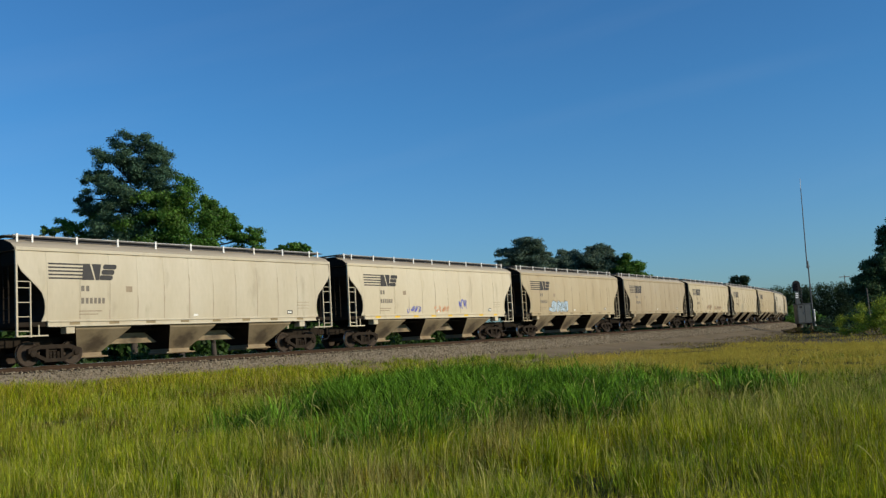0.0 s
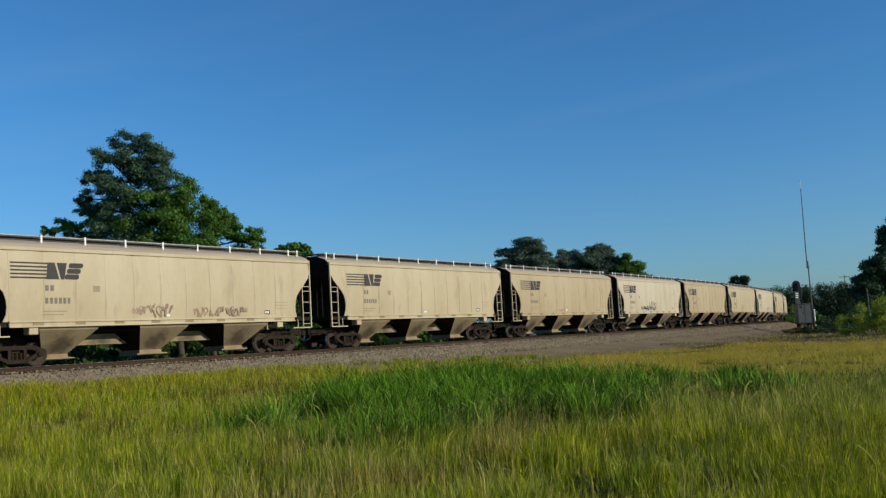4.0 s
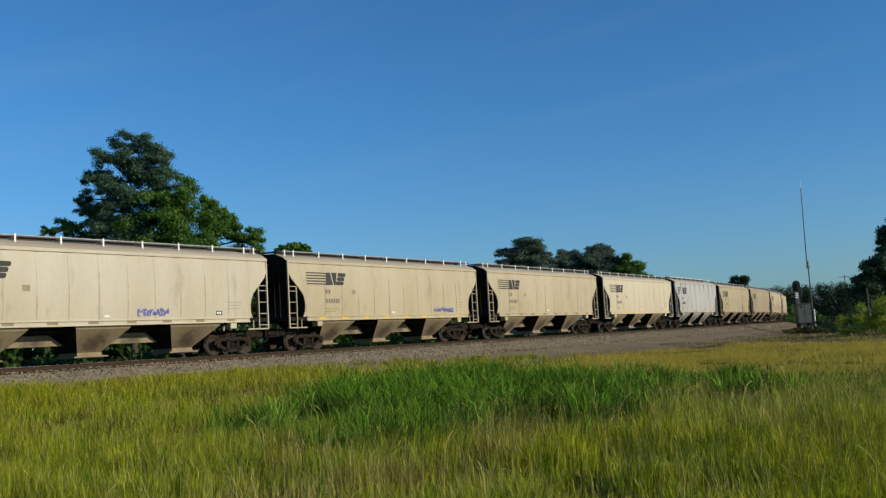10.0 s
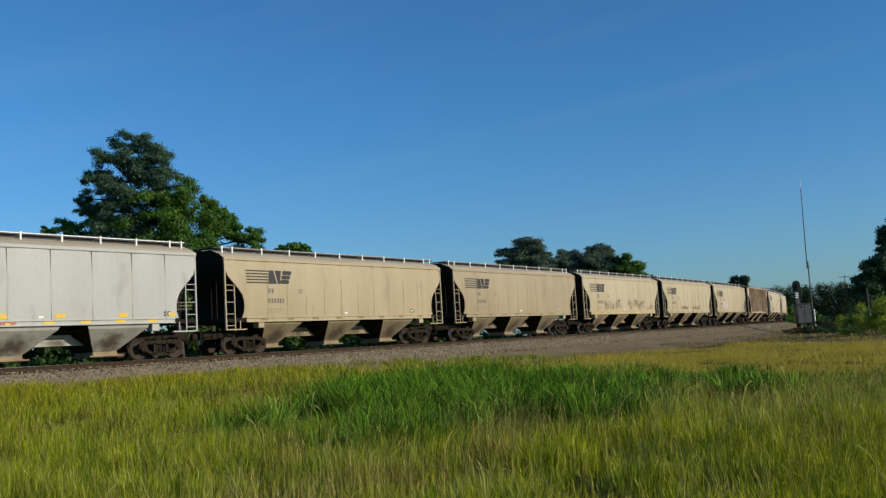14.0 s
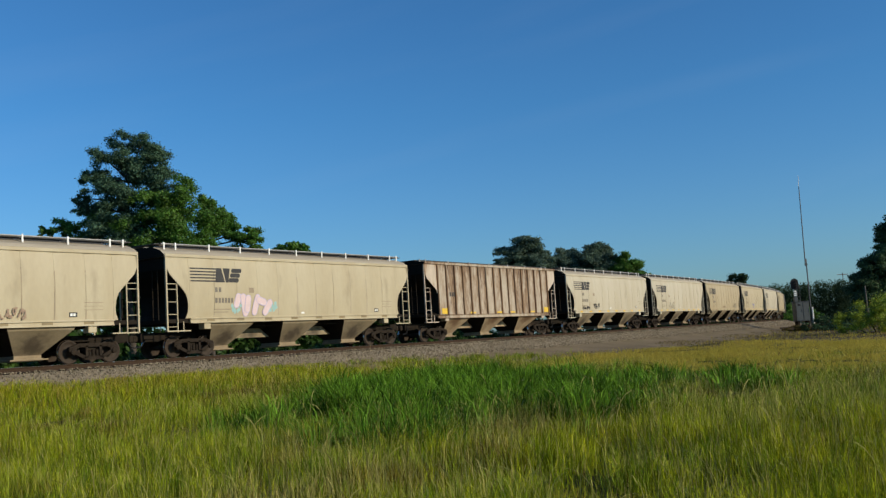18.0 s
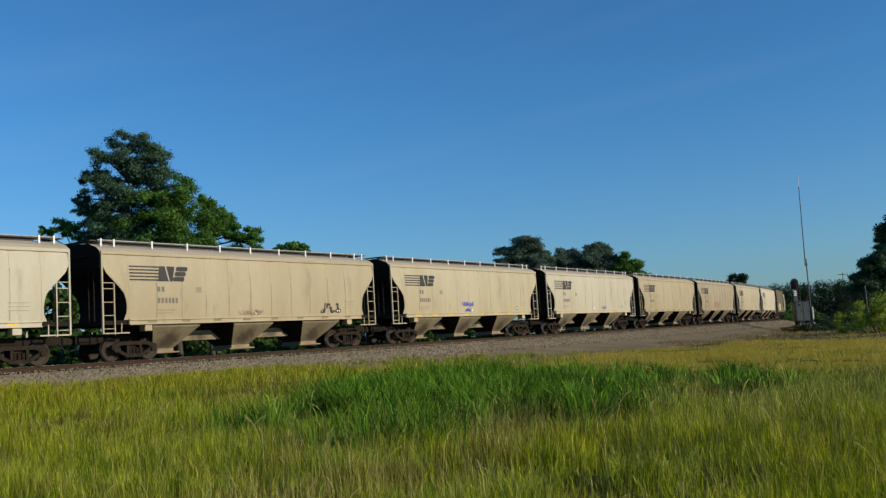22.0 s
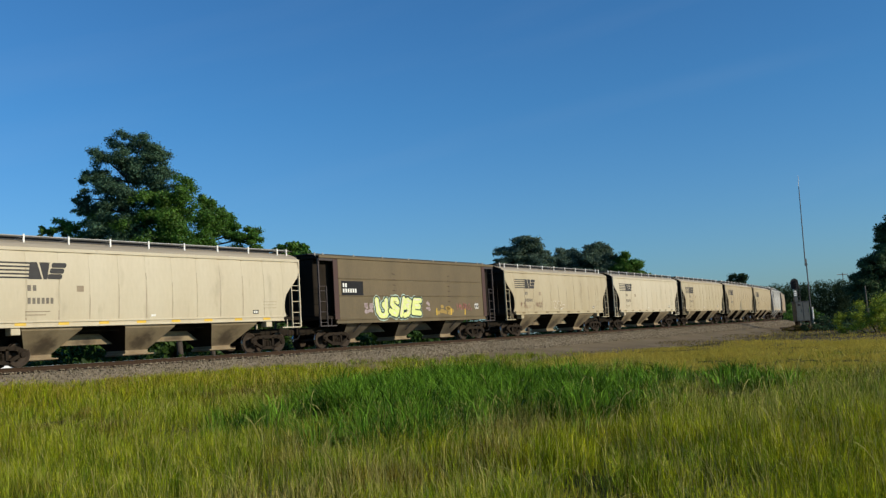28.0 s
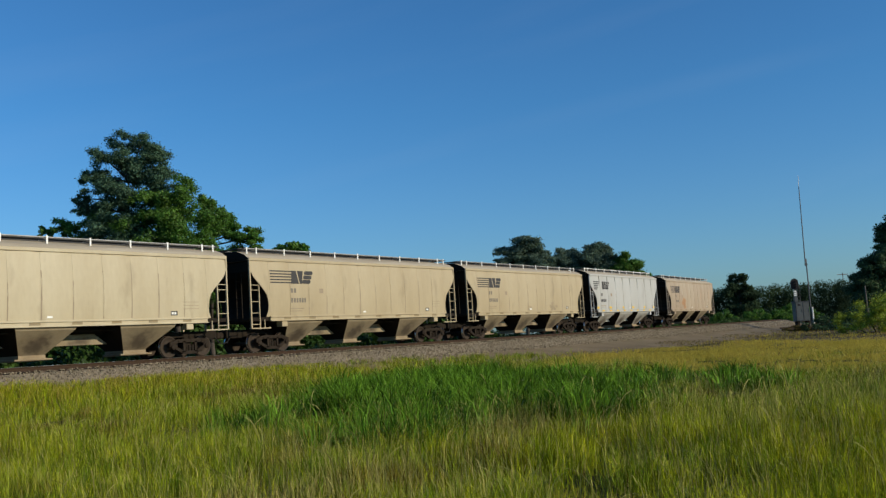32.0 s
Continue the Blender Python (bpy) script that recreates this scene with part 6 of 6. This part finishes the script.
for sel, name, material, label in ((green, "bank_grass", FRESH, "yellow-green grass on the bank below the ballast"), (~green, "dry_bank_grass", OCHRE, "dry yellow grass on the bank below the ballast")):
    co_, q_ = blades(x[sel], y[sel], ground_z(oo[sel]) - 0.02, hh[sel], 0.012 * rng.uniform(0.6, 1.4, int(sel.sum())), rng.uniform(0.2, 0.8, int(sel.sum())), rng.uniform(0, 6.28, int(sel.sum())), rng)
    tagged(new(name, fast_mesh(name, co_, q_, material)), label, "grass", kind="stuff")
# short yellow grass and brown weeds out to the bare earth by the signal
n = 150000
y = 40 * (150 / 40) ** rng.uniform(0, 1, n)
x = rng.uniform(0.10, 0.62, n) * y
d, s = track_distance(x, y)
pn = patchy(x, y, 4.0, 5) * 0.6 + patchy(x, y * 0.3, 2.0, 6) * 0.4
ok = (d < -8.0 + 4 * pn) & (rng.uniform(0, 1, n) < np.clip(0.25 + 1.3 * pn, 0, 1))
x, y, d, pn = x[ok], y[ok], d[ok], pn[ok]
ripe = rng.uniform(0, 1, len(x)) < np.clip((66 - y + 30 * (pn - 0.5)) / 16, 0.06, 1) * np.clip((-d - 5.5) / 4, 0.05, 1)
for name, sel, h0, h1, w, material, label in (
        ("verge_grass", ripe, 0.12, 0.30, 0.022, OCHRE, "short yellowing grass beyond the meadow"),
        ("verge_weeds", ~ripe & (rng.uniform(0, 1, len(x)) < 0.5), 0.03, 0.09, 0.05, WEED, "brown weeds on the bare earth by the railway")):
    k = int(sel.sum())
    co_, q_ = blades(x[sel], y[sel], ground_z(d[sel]) - 0.02, rng.uniform(h0, h1, k) * (0.4 + 1.1 * pn[sel]), w * np.clip(y[sel] / 60, 0.7, 2.0) * rng.uniform(0.6, 1.4, k), rng.uniform(0.2, 0.9, k),
                     rng.uniform(0, 6.28, k), rng)
    tagged(new(name, fast_mesh(name, co_, q_, material)), label, "grass", kind="stuff")

# ---- ballast stones, ties ----
rng = np.random.default_rng(5)
n = 26000
ss = rng.uniform(-42, 75, n)
oo = -rng.uniform(1.35, 3.5, n)
zz = ground_z(oo) + 0.01 + 0.05 * np.clip((1.75 + oo) / 0.3, 0, 1)
hx = np.interp(ss, LS, LH)
px = np.interp(ss, LS, LX) - np.sin(hx) * (HALF + oo)
py = np.interp(ss, LS, LY) + np.cos(hx) * (HALF + oo)
sz = rng.uniform(0.022, 0.05, n)
octa = np.array([(1, 0, 0), (0, 1, 0), (-1, 0, 0), (0, -1, 0), (0, 0, 1), (0, 0, -1)], float)
pts = np.stack([px, py, zz], 1)[:, None, :] + octa[None] * sz[:, None, None] * rng.uniform(0.6, 1.3, (n, 6, 1)) + rng.normal(size=(n, 6, 3)) * sz[:, None, None] * 0.18
m = 9000
far_s, far_o = rng.uniform(74, 200, m), rng.uniform(-3.5, 1.5, m)
fh = np.interp(far_s, LS, LH)
fx = np.interp(far_s, LS, LX) - np.sin(fh) * (HALF + far_o)
fy = np.interp(far_s, LS, LY) + np.cos(fh) * (HALF + far_o)
fs_ = rng.uniform(0.05, 0.10, m)
fp_ = np.stack([fx, fy, ground_z(far_o) + 0.01], 1)[:, None, :] + octa[None] * fs_[:, None, None] * rng.uniform(0.6, 1.3, (m, 6, 1))
pts = np.concatenate([pts, fp_])
n += m
tri = np.array([(0, 1, 4), (1, 2, 4), (2, 3, 4), (3, 0, 4), (1, 0, 5), (2, 1, 5), (3, 2, 5), (0, 3, 5)])
stones = new("ballast_stones", fast_mesh("ballast_stones", pts.reshape(-1, 3), (np.arange(n)[:, None, None] * 6 + tri[None]).reshape(-1, 3), BALLAST))
tagged(stones, "loose grey-brown ballast stones on the shoulder", "ballast", kind="stuff")
bm = box(bmesh.new(), -0.115, 0.115, -1.3, 1.3, -0.345, -0.172, 0.012)
tie_mesh = bpy.data.meshes.new("tie")
bm.to_mesh(tie_mesh)
bm.free()
tie_mesh.materials.append(TIE)
for i in range(220):
    t_ = new("tie", tie_mesh)
    m_ = on_line(-45 + i * 0.54)
    t_.parent = bed
    t_.matrix_basis = m_


# ---- signal, masts, poles ----
def signal_mast():
    sg = new("railway_signal")
    sg.location = (41.7, 112, 0)
    part("base", box(bmesh.new(), -0.4, 0.4, -0.4, 0.4, -0.2, 0.35, 0.03), CABINET, sg, "concrete signal base")
    part("mast", rod(bmesh.new(), (0, 0, 0.3), (0, 0, 5.7), 0.075, 12), MAST, sg)
    bm = rod(bmesh.new(), (0, -0.16, 5.75), (0, -0.10, 5.75), 0.60, 24)
    bm = bmesh.new()
    bmesh.ops.create_cone(bm, cap_ends=True, segments=28, radius1=0.46, radius2=0.46, depth=0.05,
                          matrix=Matrix.Translation((0, -0.14, 5.75)) @ Matrix.Rotation(math.pi / 2, 4, "X"))
    box(bm, -0.46, 0.46, -0.16, -0.12, 4.95, 5.75)
    head = part("signal_head", bm, BLACK, sg, "black target with three lamp hoods")
    for z in (5.15, 5.47, 5.8):
        bm = lathe(bmesh.new(), [(0.12, -0.16), (0.13, -0.36), (0.12, -0.365), (0.10, -0.2)], 16, Matrix.Translation((0, 0, z)))
        part("lamp_hood", bm, BLACK, head)
    for z in (4.14, 4.37, 4.60):
        part("number_plate", box(bmesh.new(), -0.17, 0.17, -0.11, -0.09, z, z + 0.15), WHITE, sg, "small white plate")
    part("relay_box", box(bmesh.new(), -0.22, 0.22, -0.25, 0.05, 3.3, 4.0, 0.02), CABINET, sg)
    bm = bmesh.new()
    for x_ in (0.28, 0.62):
        rod(bm, (x_, 0.3, 0.1), (x_, 0.05, 5.2), 0.025, 6)
    for i in range(15):
        rod(bm, (0.28, 0.29 - i * 0.016, 0.4 + i * 0.33), (0.62, 0.29 - i * 0.016, 0.4 + i * 0.33), 0.016, 6)
    part("ladder", bm, MAST, sg)
    return tagged(sg, "railway signal with a round black head on a grey mast", "signal")


signal_mast()
cb = new("signal_cabinet")
cb.location = (41.9, 111, 0)
part("legs", box(box(bmesh.new(), -0.7, -0.5, -0.5, 0.5, -0.1, 1.15), 0.5, 0.7, -0.5, 0.5, -0.1, 1.15), GRIME, cb)
part("body", box(bmesh.new(), -0.85, 0.72, -0.6, 0.6, 1.1, 3.35, 0.04), CABINET, cb)
part("roof", box(bmesh.new(), -0.92, 0.79, -0.68, 0.68, 3.35, 3.44, 0.03), CABINET, cb)
for x_ in (-0.82, 0.0):
    d_ = part("door", box(bmesh.new(), x_, x_ + 0.70, -0.63, -0.60, 1.2, 3.25, 0.01), CABINET, cb)
    part("door_handle", box(bmesh.new(), x_ + 0.62, x_ + 0.67, -0.67, -0.63, 2.2, 2.45), MAST, d_)
part("vent", box(bmesh.new(), -0.6, -0.3, -0.645, -0.63, 2.9, 3.12), BLACK, cb)
tagged(cb, "grey aluminium railway signal cabinet on legs", "cabinet")
am = new("antenna_mast")
am.location = (43.4, 112, 0)
part("base", box(bmesh.new(), -0.25, 0.25, -0.25, 0.25, -0.1, 0.25), CABINET, am)
part("lower_pole", rod(bmesh.new(), (0, 0, 0.2), (0, 0, 8.5), 0.085, 10, 0.07), MAST, am)
part("upper_pole", rod(bmesh.new(), (-0.13, 0, 7.6), (-0.02, 0, 17.2), 0.07, 8, 0.05), MAST, am)
part("whip", rod(bmesh.new(), (-0.02, 0, 17.2), (0.02, 0, 18.5), 0.03, 6), WHITE, am)
part("clamp", box(bmesh.new(), -0.2, 0.12, -0.1, 0.1, 7.7, 7.85), MAST, am)
part("marker_sleeve", rod(bmesh.new(), (0.16, -0.12, 0.0), (0.16, -0.12, 2.7), 0.09, 10), WHITE, am, "white guard sleeve")
tagged(am, "tall thin grey antenna mast by the signal", "mast")
fp = new("leaning_post")
fp.location = (40.3, 90, 0)
part("post", rod(bmesh.new(), (0.05, 0, -0.3), (-0.05, 0, 4.2), 0.07, 8, 0.055), POLEWOOD, fp)
tagged(fp, "bare grey wooden post among the bushes", "post")
up = new("utility_pole")
up.location = (163.6, 385, 0)
part("pole", rod(bmesh.new(), (0, 0, 0), (0, 0, 18.8), 0.24, 8, 0.16), POLEWOOD, up)
part("crossarm", box(bmesh.new(), -2.2, 2.2, -0.08, 0.08, 17.9, 18.15), POLEWOOD, up)
for x_ in (-2.0, -0.9, 0.9, 2.0):
    part("insulator", rod(bmesh.new(), (x_, 0, 18.15), (x_, 0, 18.4), 0.07, 8), GALV, up)
tagged(up, "distant wooden utility pole with a crossarm", "utility pole")
tp = new("tie_pile")
tp.location = (39.8, 108, 0)
rr = random.Random(4)
for i in range(9):
    o_ = part("old_tie", box(bmesh.new(), -1.3, 1.3, -0.11, 0.11, 0.0, 0.18), TIE, tp)
    o_.matrix_basis = pose(rr.uniform(-0.5, 0.5), (i % 3) * 0.3, (i // 3) * 0.185, 0, 0, rr.uniform(-3, 3))
tagged(tp, "pile of old dark wooden ties", "tie pile")


def white_van():
    """A white delivery van, x forward, on its wheels."""
    van = new("van")
    prof = [(-2.6, 0.38), (2.5, 0.38), (2.62, 0.60), (2.56, 1.02), (1.85, 1.22), (1.15, 2.28), (0.85, 2.42), (-2.45, 2.45), (-2.62, 2.30), (-2.66, 0.60)]
    bm = bmesh.new()
    a = [bm.verts.new((px_, -0.98, pz_)) for px_, pz_ in prof]
    b = [bm.verts.new((px_, 0.98, pz_)) for px_, pz_ in prof]
    for i in range(len(prof)):
        bm.faces.new((a[i], a[(i + 1) % len(prof)], b[(i + 1) % len(prof)], b[i]))
    bm.faces.new(a)
    bm.faces.new(b)
    bmesh.ops.bevel(bm, geom=list(bm.edges), offset=0.06, segments=2, affect="EDGES")
    part("body", bm, VANWHITE, van)
    for y_ in (-0.985, 0.985):
        part("side_window", box(bmesh.new(), 0.45, 1.15, y_ - 0.01, y_ + 0.01, 1.35, 2.0, 0.006), VANGLASS, van)
        for x0, x1 in ((0.35, 1.4), (-1.3, 0.27)):
            door = part("door", box(bmesh.new(), x0, x1, y_ - 0.012, y_ + 0.012, 0.5, 1.30 if x0 > 0 else 2.2, 0.008), VANWHITE, van)
            part("door_handle", box(bmesh.new(), x0 + 0.06, x0 + 0.2, y_ - 0.03, y_ + 0.03, 1.12, 1.17), BLACK, door)
        part("mirror", box(bmesh.new(), 1.35, 1.48, y_ * 1.12 - 0.07, y_ * 1.12 + 0.07, 1.3, 1.6, 0.02), BLACK, van)
    bm = bmesh.new()
    v = [bm.verts.new(p_) for p_ in ((1.84, -0.82, 1.28), (1.84, 0.82, 1.28), (1.24, 0.78, 2.20), (1.24, -0.78, 2.20))]
    bm.faces.new(v)
    r_ = bmesh.ops.extrude_face_region(bm, geom=list(bm.faces))
    bmesh.ops.translate(bm, verts=[q_ for q_ in r_["geom"] if isinstance(q_, bmesh.types.BMVert)], vec=(0.03, 0, 0.02))
    part("windscreen", bm, VANGLASS, van)
    for x_ in (-1.65, 1.65):
        for y_ in (-0.88, 0.88):
            bm = lathe(bmesh.new(), [(0.1, y_ - 0.12), (0.34, y_ - 0.12), (0.36, y_ - 0.07), (0.36, y_ + 0.07), (0.34, y_ + 0.12), (0.1, y_ + 0.12)], 20)
            wh = part("wheel", bm, BLACK, van)
            wh.location = (x_, 0, 0.36)
            part("hub", lathe(bmesh.new(), [(0.05, y_ * 1.13 - 0.02), (0.2, y_ * 1.13 - 0.02), (0.18, y_ * 1.14), (0.05, y_ * 1.15)], 14), GALV, wh)
    for y_ in (-0.75, 0.75):
        part("headlight", box(bmesh.new(), 2.52, 2.62, y_ - 0.16, y_ + 0.16, 0.75, 0.95, 0.02), GALV, van)
        part("tail_light", box(bmesh.new(), -2.69, -2.62, y_ - 0.1, y_ + 0.1, 0.9, 1.3, 0.02), MAROON, van)
    part("bumper", box(bmesh.new(), 2.5, 2.70, -0.94, 0.94, 0.38, 0.58, 0.03), BLACK, van)
    return tagged(van, "white delivery van driving on the highway", "van")


van = white_van()


def van_pose(t):
    d_ = t - 28.4
    return on_line(9.6 + 27.9 * d_ + 0.85 * max(d_, 0.0) ** 2, 0.15 - RAIL, 29.5)


van.matrix_basis = van_pose(0)


# ---- what moves ----
def motions():
    walk(van, [(i * 0.5, van_pose(i * 0.5)) for i in range(65)])
    times = [i * 0.5 for i in range(65)]
    for k_, car_ in train.items():
        walk(car_, [(t, car_pose(start_of(k_) - travelled(t))) for t in times])
    wheels = {-1: [], 1: []}
    for car_ in train.values():
        for o_ in car_.children_recursive:
            if o_.name.startswith("wheelset"):
                wheels[1 if o_.location.x > 0 else -1].append(o_)
    for side, sets in wheels.items():
        first = sets[0]
        walk(first, [(f / FPS, pose(side * 0.889, 0, 0.457) @ Matrix.Rotation(-travelled(f / FPS) / 0.457, 4, "Y")) for f in range(32 * FPS + 1)])
        for o_ in sets[1:]:
            o_.rotation_mode = "QUATERNION"
            o_.animation_data_create()
            o_.animation_data.action = first.animation_data.action
            o_.animation_data.action_slot = first.animation_data.action_slot


motions()
